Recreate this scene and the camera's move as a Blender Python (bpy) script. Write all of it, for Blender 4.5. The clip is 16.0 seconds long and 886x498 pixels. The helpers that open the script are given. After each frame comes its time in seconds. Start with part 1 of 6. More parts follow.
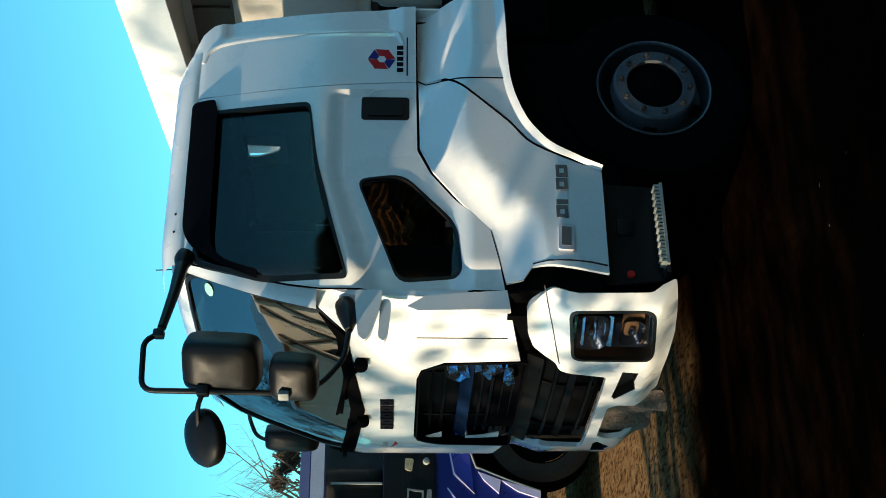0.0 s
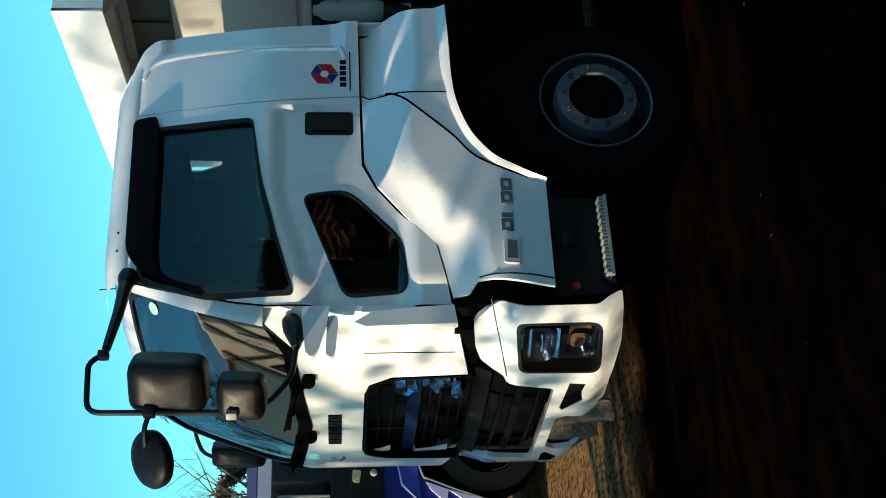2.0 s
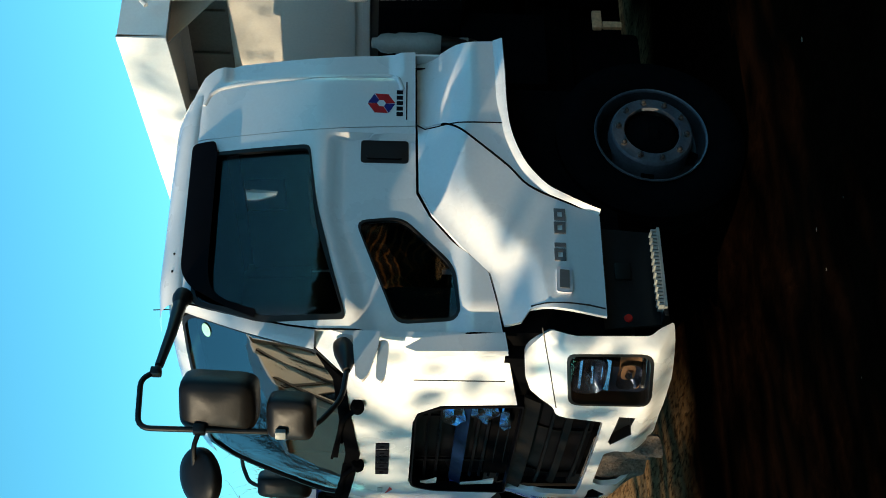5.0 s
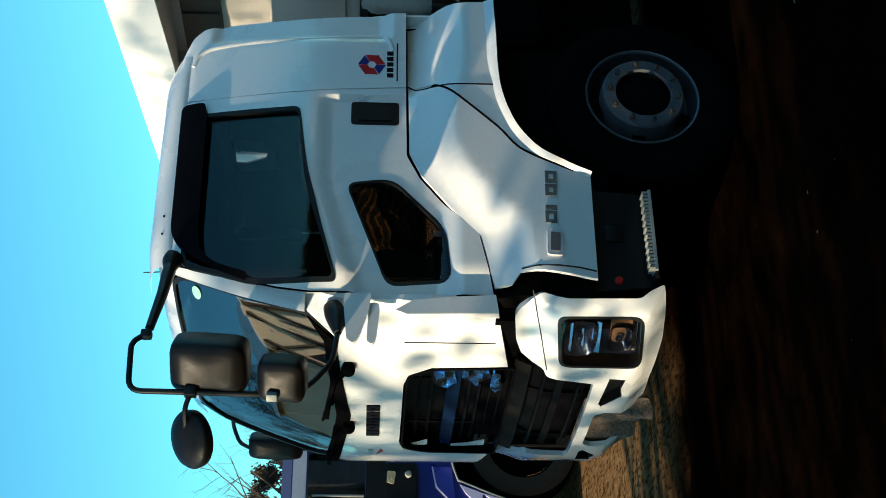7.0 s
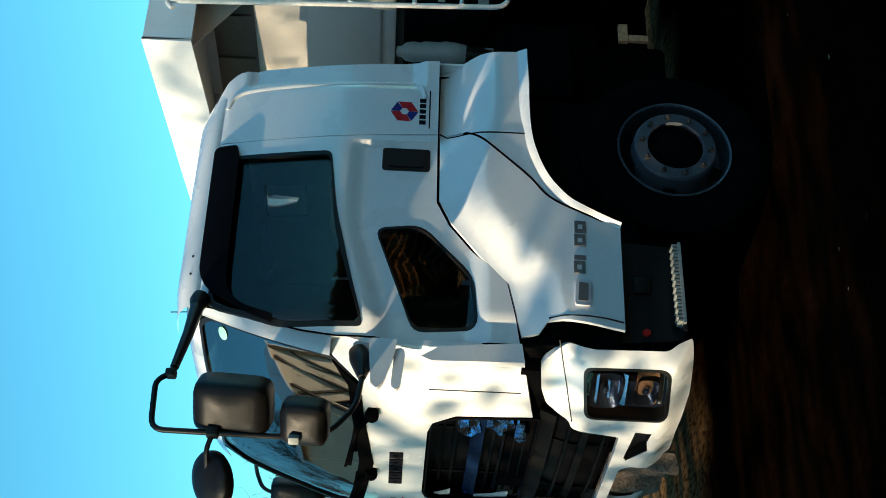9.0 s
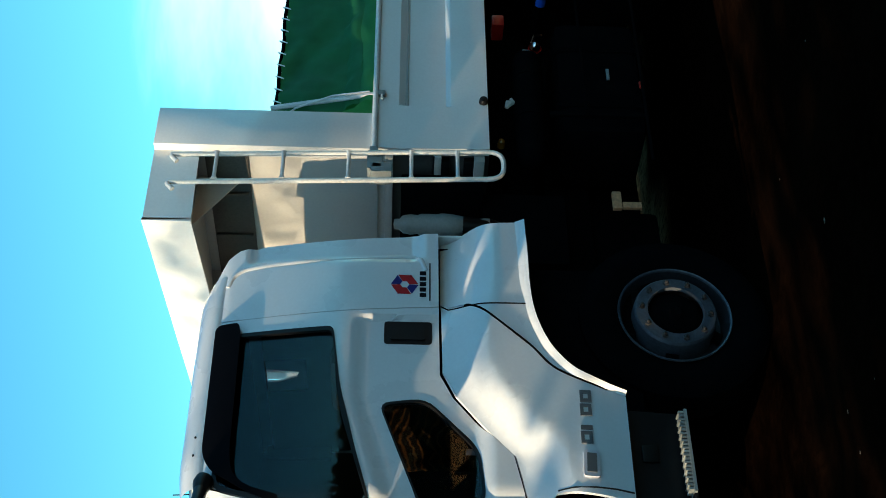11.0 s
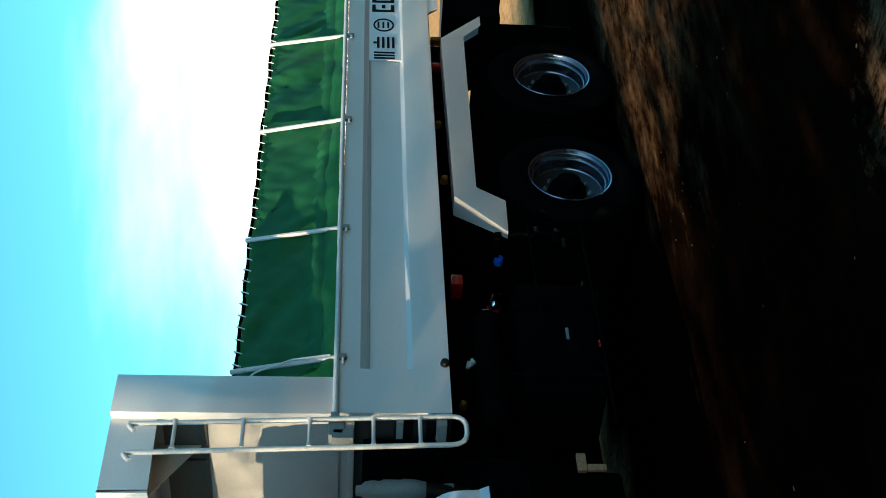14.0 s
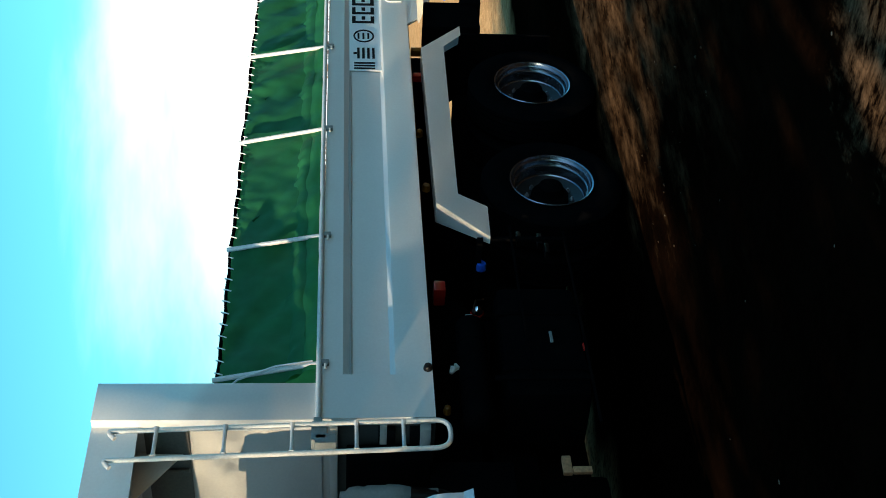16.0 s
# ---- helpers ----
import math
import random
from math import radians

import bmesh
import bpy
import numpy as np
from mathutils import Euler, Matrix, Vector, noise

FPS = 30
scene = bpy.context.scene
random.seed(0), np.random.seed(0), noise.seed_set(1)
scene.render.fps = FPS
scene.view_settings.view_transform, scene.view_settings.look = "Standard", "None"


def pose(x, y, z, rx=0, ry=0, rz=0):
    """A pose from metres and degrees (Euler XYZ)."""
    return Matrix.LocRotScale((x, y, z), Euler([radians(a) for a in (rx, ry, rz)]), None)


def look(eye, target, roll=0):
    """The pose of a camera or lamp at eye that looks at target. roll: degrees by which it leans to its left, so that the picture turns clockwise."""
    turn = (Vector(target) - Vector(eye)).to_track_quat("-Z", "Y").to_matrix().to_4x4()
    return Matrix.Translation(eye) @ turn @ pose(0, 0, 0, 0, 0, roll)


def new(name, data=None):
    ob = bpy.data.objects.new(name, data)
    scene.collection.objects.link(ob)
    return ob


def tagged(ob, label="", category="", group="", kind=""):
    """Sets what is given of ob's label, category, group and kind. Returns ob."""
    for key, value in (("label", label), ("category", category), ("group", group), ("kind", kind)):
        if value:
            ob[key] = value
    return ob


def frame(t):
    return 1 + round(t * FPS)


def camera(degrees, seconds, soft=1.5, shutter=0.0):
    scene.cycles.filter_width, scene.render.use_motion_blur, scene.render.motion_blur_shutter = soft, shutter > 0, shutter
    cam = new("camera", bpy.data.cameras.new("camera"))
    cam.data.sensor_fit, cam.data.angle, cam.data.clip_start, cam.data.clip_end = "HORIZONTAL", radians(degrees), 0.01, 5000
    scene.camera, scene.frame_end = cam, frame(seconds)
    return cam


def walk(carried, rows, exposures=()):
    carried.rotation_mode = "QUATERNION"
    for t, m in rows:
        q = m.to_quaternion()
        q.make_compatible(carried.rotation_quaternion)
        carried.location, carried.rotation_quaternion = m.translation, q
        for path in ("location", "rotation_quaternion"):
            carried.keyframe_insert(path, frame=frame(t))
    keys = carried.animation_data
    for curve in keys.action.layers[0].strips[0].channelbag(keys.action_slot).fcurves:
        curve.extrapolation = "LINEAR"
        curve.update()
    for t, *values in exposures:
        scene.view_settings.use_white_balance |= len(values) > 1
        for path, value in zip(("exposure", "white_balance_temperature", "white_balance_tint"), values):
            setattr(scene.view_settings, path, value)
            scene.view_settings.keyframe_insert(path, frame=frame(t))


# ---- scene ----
cam = camera(37.5, 16.0, soft=0.95)
PATH = [
    (0, (-3.175, -5.466, 1.892), (-2.201, -3.721, 1.813), -89.5),
    (0.5, (-3.164, -5.456, 1.897), (-2.189, -3.713, 1.805), -88.9),
    (1, (-3.081, -5.475, 1.929), (-2.121, -3.724, 1.815), -88.0),
    (1.5, (-3.14, -5.485, 1.881), (-2.139, -3.756, 1.78), -89.7),
    (2, (-3.135, -5.487, 1.913), (-2.157, -3.751, 1.745), -90.4),
    (2.5, (-3.191, -5.454, 1.9), (-2.187, -3.728, 1.79), -89.0),
    (3, (-3.169, -5.454, 1.901), (-2.166, -3.726, 1.804), -88.9),
    (3.2, (-3.184, -5.458, 1.907), (-2.146, -3.751, 1.819), -88.7),
    (5.3, (-3.261, -5.431, 1.938), (-2.207, -3.734, 1.843), -88.8),
    (5.5, (-3.241, -5.435, 1.937), (-2.194, -3.734, 1.837), -88.8),
    (6, (-3.26, -5.44, 1.949), (-2.224, -3.731, 1.847), -88.5),
    (6.5, (-3.246, -5.431, 1.941), (-2.235, -3.709, 1.835), -88.8),
    (7, (-3.25, -5.425, 1.94), (-2.247, -3.698, 1.829), -88.9),
    (7.5, (-3.267, -5.439, 1.956), (-2.249, -3.722, 1.829), -88.5),
    (8, (-3.275, -5.412, 1.94), (-2.264, -3.69, 1.815), -88.6),
    (8.5, (-3.231, -5.408, 1.911), (-2.225, -3.681, 1.84), -89.0),
    (8.7, (-3.269, -5.4, 1.913), (-2.238, -3.687, 1.85), -88.3),
    (10.8, (-3.209, -5.417, 1.97), (-1.97, -3.849, 1.911), -88.5),
    (11, (-3.207, -5.43, 1.994), (-1.938, -3.885, 1.924), -88.7),
    (11.5, (-3.217, -5.429, 2.005), (-1.878, -3.946, 1.912), -88.8),
    (12, (-3.2, -5.421, 1.985), (-1.803, -4.005, 1.888), -88.8),
    (12.5, (-3.176, -5.447, 1.992), (-1.721, -4.079, 1.887), -88.6),
    (13, (-3.22, -5.372, 2.007), (-1.698, -4.083, 1.865), -88.8),
    (13.5, (-3.02, -5.529, 1.967), (-1.526, -4.207, 1.834), -89.6),
    (14, (-3.035, -5.536, 2.052), (-1.518, -4.239, 1.916), -88.9),
    (14.5, (-3.052, -5.478, 1.981), (-1.506, -4.214, 1.875), -89.0),
    (15, (-3.001, -5.511, 2.012), (-1.427, -4.286, 1.872), -89.8),
    (15.5, (-2.99, -5.519, 2.007), (-1.417, -4.292, 1.86), -90.0),
    (16, (-3.099, -5.415, 2.006), (-1.557, -4.15, 1.853), -89.7),
]
walk(cam, [(t, look(eye, target, roll)) for t, eye, target, roll in PATH], exposures=[(0, 0.91), (16, 0.91)])

# ---- world and sun ----
SUN = Vector((-1.0, -0.07, 0.44)).normalized()
world = bpy.data.worlds.new("sky")
scene.world = world
world.use_nodes = True
wn, wl = world.node_tree.nodes, world.node_tree.links
wn.clear()
w_out = wn.new("ShaderNodeOutputWorld")
w_bg = wn.new("ShaderNodeBackground")
w_sky = wn.new("ShaderNodeTexSky")
w_sky.sky_type = "NISHITA"
w_sky.sun_disc = False
w_sky.sun_elevation = math.asin(SUN.z)
w_sky.sun_rotation = math.atan2(SUN.x, SUN.y)
w_sky.air_density, w_sky.dust_density, w_sky.ozone_density = 1.0, 0.3, 2.0
w_tint = wn.new("ShaderNodeMix")
w_tint.data_type, w_tint.blend_type = "RGBA", "MULTIPLY"
w_tint.inputs[0].default_value = 1.0
w_tint.inputs[7].default_value = (0.35, 1.0, 1.02, 1)
wl.new(w_sky.outputs[0], w_tint.inputs[6])
# thin cloud: streaky noise, gathered in the quarter of the sky behind the load bed
w_geo = wn.new("ShaderNodeTexCoord")
w_map = wn.new("ShaderNodeMapping")
w_map.inputs["Scale"].default_value = (1.6, 1.6, 6.0)
w_map.inputs["Rotation"].default_value = (0.3, 0.5, 0.2)
wl.new(w_geo.outputs["Generated"], w_map.inputs[0])
w_noise = wn.new("ShaderNodeTexNoise")
w_noise.inputs["Scale"].default_value = 2.2
w_noise.inputs["Detail"].default_value = 6
w_noise.inputs["Roughness"].default_value = 0.55
w_noise.inputs["Distortion"].default_value = 0.25
wl.new(w_map.outputs[0], w_noise.inputs[0])
w_dot = wn.new("ShaderNodeVectorMath")
w_dot.operation = "DOT_PRODUCT"
w_dot.inputs[1].default_value = Vector((0.91, 0.42, 0.06)).normalized()
w_flat = wn.new("ShaderNodeVectorMath")
w_flat.operation = "MULTIPLY"
w_flat.inputs[1].default_value = (1, 1, 2.7)
w_unit = wn.new("ShaderNodeVectorMath")
w_unit.operation = "NORMALIZE"
wl.new(w_geo.outputs["Generated"], w_flat.inputs[0])
wl.new(w_flat.outputs[0], w_unit.inputs[0])
wl.new(w_unit.outputs[0], w_dot.inputs[0])
w_near = wn.new("ShaderNodeMapRange")
w_near.inputs[1].default_value, w_near.inputs[2].default_value = 0.82, 0.995
w_near.inputs[3].default_value, w_near.inputs[4].default_value = -0.52, 0.52
wl.new(w_dot.outputs["Value"], w_near.inputs[0])
w_add = wn.new("ShaderNodeMath")
wl.new(w_near.outputs[0], w_add.inputs[0])
wl.new(w_noise.outputs[0], w_add.inputs[1])
w_ramp = wn.new("ShaderNodeMapRange")
w_ramp.interpolation_type = "SMOOTHSTEP"
w_ramp.inputs[1].default_value, w_ramp.inputs[2].default_value = 0.30, 1.15
wl.new(w_add.outputs[0], w_ramp.inputs[0])
w_cloud = wn.new("ShaderNodeMix")
w_cloud.data_type = "RGBA"
w_cloud.inputs[7].default_value = (9, 9, 9, 1)
# unseen veil of cloud added over the opposite quarter as neutral fill light
w_dot2 = wn.new("ShaderNodeVectorMath")
w_dot2.operation = "DOT_PRODUCT"
w_dot2.inputs[1].default_value = Vector((-0.72, -0.68, 0.12)).normalized()
wl.new(w_geo.outputs["Generated"], w_dot2.inputs[0])
w_fill = wn.new("ShaderNodeMapRange")
w_fill.interpolation_type = "SMOOTHSTEP"
w_fill.inputs[1].default_value, w_fill.inputs[2].default_value = 0.45, 0.98
w_fill.inputs[3].default_value, w_fill.inputs[4].default_value = 0.0, 0.19
wl.new(w_dot2.outputs["Value"], w_fill.inputs[0])
w_max = wn.new("ShaderNodeMath")
w_max.operation = "MAXIMUM"
wl.new(w_ramp.outputs[0], w_max.inputs[0])
wl.new(w_fill.outputs[0], w_max.inputs[1])
wl.new(w_max.outputs[0], w_cloud.inputs[0])
wl.new(w_tint.outputs[2], w_cloud.inputs[6])
wl.new(w_cloud.outputs[2], w_bg.inputs[0])
w_bg.inputs[1].default_value = 0.116
wl.new(w_bg.outputs[0], w_out.inputs[0])

sun = new("sun", bpy.data.lights.new("sun", "SUN"))
sun.data.energy, sun.data.angle, sun.data.color = 4.8, radians(0.55), (1.0, 0.81, 0.54)
sun.matrix_world = look(SUN * 50, (0, 0, 0))


# ---- materials ----
def material(name, color, rough=0.5, metal=0.0, var=0.12, scale=6.0, fine=60.0, bump=0.0, coat=0.0, spec=0.5, dirt=None, dirt_amount=0.0):
    """A Principled surface with two scales of variation, optional dirt patches and relief."""
    m = bpy.data.materials.new(name)
    m.use_nodes = True
    n, l = m.node_tree.nodes, m.node_tree.links
    p = n["Principled BSDF"]
    p.inputs["Metallic"].default_value = metal
    p.inputs["Specular IOR Level"].default_value = spec
    p.inputs["Coat Weight"].default_value = coat
    p.inputs["Coat Roughness"].default_value = 0.04
    co = n.new("ShaderNodeTexCoord")
    a = n.new("ShaderNodeTexNoise")
    a.inputs["Scale"].default_value, a.inputs["Detail"].default_value = scale, 5
    b = n.new("ShaderNodeTexNoise")
    b.inputs["Scale"].default_value, b.inputs["Detail"].default_value = fine, 3
    for t in (a, b):
        l.new(co.outputs["Object"], t.inputs["Vector"])
    s = n.new("ShaderNodeMath")
    s.operation = "ADD"
    l.new(a.outputs[0], s.inputs[0])
    l.new(b.outputs[0], s.inputs[1])
    r = n.new("ShaderNodeMapRange")
    r.inputs[1].default_value, r.inputs[2].default_value = 0.7, 1.3
    r.inputs[3].default_value, r.inputs[4].default_value = 1 - var, 1 + var
    l.new(s.outputs[0], r.inputs[0])
    c = n.new("ShaderNodeVectorMath")
    c.operation = "SCALE"
    c.inputs[0].default_value = color
    l.new(r.outputs[0], c.inputs["Scale"])
    last = c.outputs[0]
    if dirt:
        d = n.new("ShaderNodeMix")
        d.data_type = "RGBA"
        d.inputs[7].default_value = (*dirt, 1)
        dm = n.new("ShaderNodeMapRange")
        dm.inputs[1].default_value, dm.inputs[2].default_value = 0.52, 0.75
        dm.inputs[4].default_value = dirt_amount
        l.new(a.outputs[0], dm.inputs[0])
        l.new(dm.outputs[0], d.inputs[0])
        l.new(last, d.inputs[6])
        last = d.outputs[2]
    l.new(last, p.inputs["Base Color"])
    rr = n.new("ShaderNodeMapRange")
    rr.inputs[1].default_value, rr.inputs[2].default_value = 0.3, 0.7
    rr.inputs[3].default_value, rr.inputs[4].default_value = max(0.02, rough * 0.85), min(1, rough * 1.2)
    l.new(a.outputs[0], rr.inputs[0])
    l.new(rr.outputs[0], p.inputs["Roughness"])
    if bump:
        bu = n.new("ShaderNodeBump")
        bu.inputs["Strength"].default_value = bump
        bu.inputs["Distance"].default_value = 0.01
        l.new(s.outputs[0], bu.inputs["Height"])
        l.new(bu.outputs[0], p.inputs["Normal"])
    return m


M_WHITE = material("white_paint", (0.70, 0.705, 0.71), 0.28, var=0.03, scale=2.5, coat=1.0, dirt=(0.55, 0.52, 0.47), dirt_amount=0.18)
M_BODY = material("body_white_paint", (0.74, 0.73, 0.71), 0.34, var=0.04, scale=1.8, coat=0.8, dirt=(0.6, 0.57, 0.52), dirt_amount=0.25)
M_BLACK = material("black_plastic", (0.006, 0.006, 0.0065), 0.4, var=0.2, scale=9, bump=0.03, spec=0.25)
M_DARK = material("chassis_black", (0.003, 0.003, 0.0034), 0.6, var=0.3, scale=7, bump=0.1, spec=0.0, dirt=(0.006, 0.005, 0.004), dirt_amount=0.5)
M_GRILLE = material("gloss_black_plastic", (0.003, 0.003, 0.004), 0.35, var=0.2, scale=9, spec=0.02)
M_LOWSLAT = material("dusty_black_plastic", (0.0028, 0.0024, 0.0022), 0.6, var=0.4, scale=7, bump=0.1, spec=0.06, dirt=(0.008, 0.0065, 0.005), dirt_amount=0.6)
M_MIRROR_BACK = material("mirror_housing", (0.0045, 0.0038, 0.0034), 0.42, var=0.15, scale=12, bump=0.05, spec=0.22)
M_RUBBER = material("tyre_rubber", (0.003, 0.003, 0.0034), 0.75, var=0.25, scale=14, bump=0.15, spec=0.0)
M_STEEL = material("silver_wheel_steel", (0.38, 0.40, 0.44), 0.32, metal=0.75, var=0.2, scale=10, dirt=(0.06, 0.05, 0.045), dirt_amount=0.7)
M_HUBSTEEL = material("painted_wheel_steel", (0.075, 0.085, 0.105), 0.45, metal=0.3, var=0.25, scale=14, dirt=(0.05, 0.045, 0.04), dirt_amount=0.6)
M_NUT = material("dark_nut_steel", (0.05, 0.05, 0.052), 0.4, metal=0.6, var=0.4, scale=30)
M_RIM = material("polished_wheel_rim", (0.24, 0.27, 0.32), 0.24, metal=0.95, var=0.12, scale=8, dirt=(0.08, 0.07, 0.06), dirt_amount=0.5)
M_CHROME = material("chrome", (0.75, 0.76, 0.78), 0.12, metal=1.0, var=0.04, scale=20)
M_ALU = material("galvanised_tube", (0.70, 0.69, 0.66), 0.35, metal=0.15, var=0.1, scale=15)
M_SKYNAVY = material("navy_for_sky_reflection", (0.002, 0.008, 0.028), 0.45, var=0.2, scale=20, spec=0.04)
M_BLUEP = material("blue_paint", (0.015, 0.028, 0.20), 0.3, var=0.1, coat=0.5)
M_RED = material("red_lens", (0.5, 0.02, 0.015), 0.2, var=0.1)
M_AMBER = material("amber_lens", (0.22, 0.08, 0.01), 0.25, var=0.1)
M_BLUE = material("blue_plastic", (0.01, 0.10, 0.6), 0.35, var=0.1)
M_DECAL_BLUE = material("navy_decal", (0.012, 0.016, 0.15), 0.5, var=0.08, spec=0.2)
M_DECAL_RED = material("red_decal", (0.50, 0.012, 0.016), 0.5, var=0.08, spec=0.2)
M_DECAL_BLACK = material("dark_decal", (0.006, 0.006, 0.009), 0.6, var=0.1, spec=0.05)
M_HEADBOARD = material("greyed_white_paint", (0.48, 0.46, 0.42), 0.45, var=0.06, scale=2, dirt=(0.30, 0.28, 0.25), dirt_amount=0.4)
M_GUARDSHADE = material("cab_guard_shade", (0.085, 0.072, 0.060), 0.6, var=0.25, scale=4, dirt=(0.05, 0.04, 0.03), dirt_amount=0.5)
M_DISC = material("dark_wheel_disc", (0.03, 0.032, 0.037), 0.4, metal=0.4, var=0.3, scale=12)
M_GREYPL = material("grey_plastic", (0.22, 0.24, 0.23), 0.5, var=0.12, scale=12)
M_GROOVE = material("grey_strip", (0.30, 0.31, 0.31), 0.55, var=0.1)
M_BARK = material("bark", (0.10, 0.075, 0.055), 0.9, var=0.3, scale=8, bump=0.5)
M_LEAF = material("dry_leaves", (0.16, 0.09, 0.045), 0.8, var=0.4, scale=3)
M_TWIG = material("dark_twigs_and_leaves", (0.055, 0.034, 0.022), 0.85, var=0.5, scale=3)
M_HEDGE = material("evergreen_leaves", (0.035, 0.045, 0.02), 0.7, var=0.4, scale=3)
M_SAND = material("pale_earth", (0.55, 0.45, 0.32), 0.95, var=0.2, scale=2, bump=0.4, spec=0.1)
M_ASPHALT = material("asphalt", (0.05, 0.05, 0.05), 0.9, var=0.3, scale=3, fine=120, bump=0.2)


def glass(name, color, rough=0.02, ior=1.5):
    """Tinted pane: a clear coat of reflection over a dark see-through sheet."""
    m = bpy.data.materials.new(name)
    m.use_nodes = True
    n, l = m.node_tree.nodes, m.node_tree.links
    n.clear()
    out = n.new("ShaderNodeOutputMaterial")
    mix = n.new("ShaderNodeMixShader")
    tr = n.new("ShaderNodeBsdfTransparent")
    tr.inputs[0].default_value = (*color, 1)
    gl = n.new("ShaderNodeBsdfGlossy")
    gl.inputs["Roughness"].default_value = rough
    fr = n.new("ShaderNodeFresnel")
    fr.inputs["IOR"].default_value = ior
    l.new(fr.outputs[0], mix.inputs[0])
    l.new(tr.outputs[0], mix.inputs[1])
    l.new(gl.outputs[0], mix.inputs[2])
    l.new(mix.outputs[0], out.inputs[0])
    return m


M_GLASS = glass("tinted_glass", (0.62, 0.70, 0.78), ior=1.52)
M_WSGLASS = glass("windscreen_glass", (0.16, 0.18, 0.17), ior=3.1)
M_CLEAR = glass("lamp_glass", (0.9, 0.92, 0.95), ior=1.3)
M_LAMPCHROME = material("lamp_chrome", (0.34, 0.40, 0.50), 0.22, metal=1.0, var=0.1, scale=25)
M_REFLECT = material("dim_lamp_reflector", (0.035, 0.045, 0.07), 0.2, metal=0.8, var=0.3, scale=30, bump=0.2)
M_SKYTINT = material("chrome_with_sky_tint", (0.05, 0.15, 0.36), 0.10, metal=1.0, var=0.3, scale=18, bump=0.5)
M_TURN = material("smoked_amber", (0.14, 0.075, 0.04), 0.2, var=0.3, scale=20)
M_LAMPBACK = material("lamp_housing", (0.005, 0.008, 0.016), 0.35, var=0.2, scale=12, spec=0.1)
M_NAME = material("grey_name_plate", (0.09, 0.095, 0.10), 0.4, var=0.1)
M_BADGE = material("satin_silver", (0.62, 0.60, 0.64), 0.35, metal=0.25, var=0.05, scale=20)
M_SEAT = material("brown_seat_cloth", (0.010, 0.0045, 0.002), 0.9, var=0.6, scale=9, bump=0.2, spec=0.05)
sn, sl = M_SEAT.node_tree.nodes, M_SEAT.node_tree.links
s_wave = sn.new("ShaderNodeTexWave")
s_wave.inputs["Scale"].default_value, s_wave.inputs["Distortion"].default_value = 7.0, 9.0
s_wave.inputs["Detail"].default_value = 3
s_co = sn.new("ShaderNodeTexCoord")
s_map = sn.new("ShaderNodeMapping")
s_map.inputs["Rotation"].default_value = (0.4, 1.1, 0.3)
sl.new(s_co.outputs["Object"], s_map.inputs[0])
sl.new(s_map.outputs[0], s_wave.inputs["Vector"])
s_ramp = sn.new("ShaderNodeValToRGB")
s_ramp.color_ramp.elements[0].position, s_ramp.color_ramp.elements[0].color = 0.62, (0.004, 0.0025, 0.0015, 1)
s_ramp.color_ramp.elements[1].position, s_ramp.color_ramp.elements[1].color = 1.0, (0.055, 0.022, 0.006, 1)
sl.new(s_wave.outputs[0], s_ramp.inputs[0])
sl.new(s_ramp.outputs[0], sn["Principled BSDF"].inputs["Base Color"])

# translucent tarpaulin
M_TARP = material("green_tarpaulin", (0.020, 0.140, 0.058), 0.55, var=0.25, scale=1.5, fine=9, bump=0.25, spec=0.1)
tn, tl = M_TARP.node_tree.nodes, M_TARP.node_tree.links
t_mix = tn.new("ShaderNodeMixShader")
t_mix.inputs[0].default_value = 0.16
t_trans = tn.new("ShaderNodeBsdfTranslucent")
t_trans.inputs[0].default_value = (0.10, 0.58, 0.08, 1)
tl.new(tn["Principled BSDF"].outputs[0], t_mix.inputs[1])
tl.new(t_trans.outputs[0], t_mix.inputs[2])
tl.new(t_mix.outputs[0], tn["Material Output"].inputs[0])


# ---- mesh helpers ----
def part(name, bm, mat, parent=None, label="", smooth=40, kind=""):
    me = bpy.data.meshes.new(name)
    bmesh.ops.recalc_face_normals(bm, faces=bm.faces[:])
    for f in bm.faces:
        f.smooth = True
    for e in bm.edges:
        if len(e.link_faces) == 2:
            e.smooth = e.calc_face_angle(0) < radians(smooth)
    bm.to_mesh(me)
    bm.free()
    me.materials.append(mat)
    ob = new(name, me)
    ob.parent = parent
    return tagged(ob, label=label, kind=kind)


def empty(name, label, category, group="", kind=""):
    ob = new(name)
    ob.empty_display_size = 0.2
    return tagged(ob, label, category, group, kind)


def add_box(bm, x0, x1, y0, y1, z0, z1, bevel=0.0, m=None):
    r = bmesh.ops.create_cube(bm, size=1)
    vs = r["verts"]
    for v in vs:
        v.co = Vector(((x0 + x1) / 2 + v.co.x * (x1 - x0), (y0 + y1) / 2 + v.co.y * (y1 - y0), (z0 + z1) / 2 + v.co.z * (z1 - z0)))
    if bevel:
        es = list({e for v in vs for e in v.link_edges})
        out = bmesh.ops.bevel(bm, geom=es, offset=bevel, segments=2, affect="EDGES", profile=0.6)
        vs = list({v for f in out["faces"] for v in f.verts} | {v for v in vs if v.is_valid})
    if m:
        for v in vs:
            v.co = m @ v.co
    return bm


def box(x0, x1, y0, y1, z0, z1, bevel=0.0, m=None):
    return add_box(bmesh.new(), x0, x1, y0, y1, z0, z1, bevel, m)


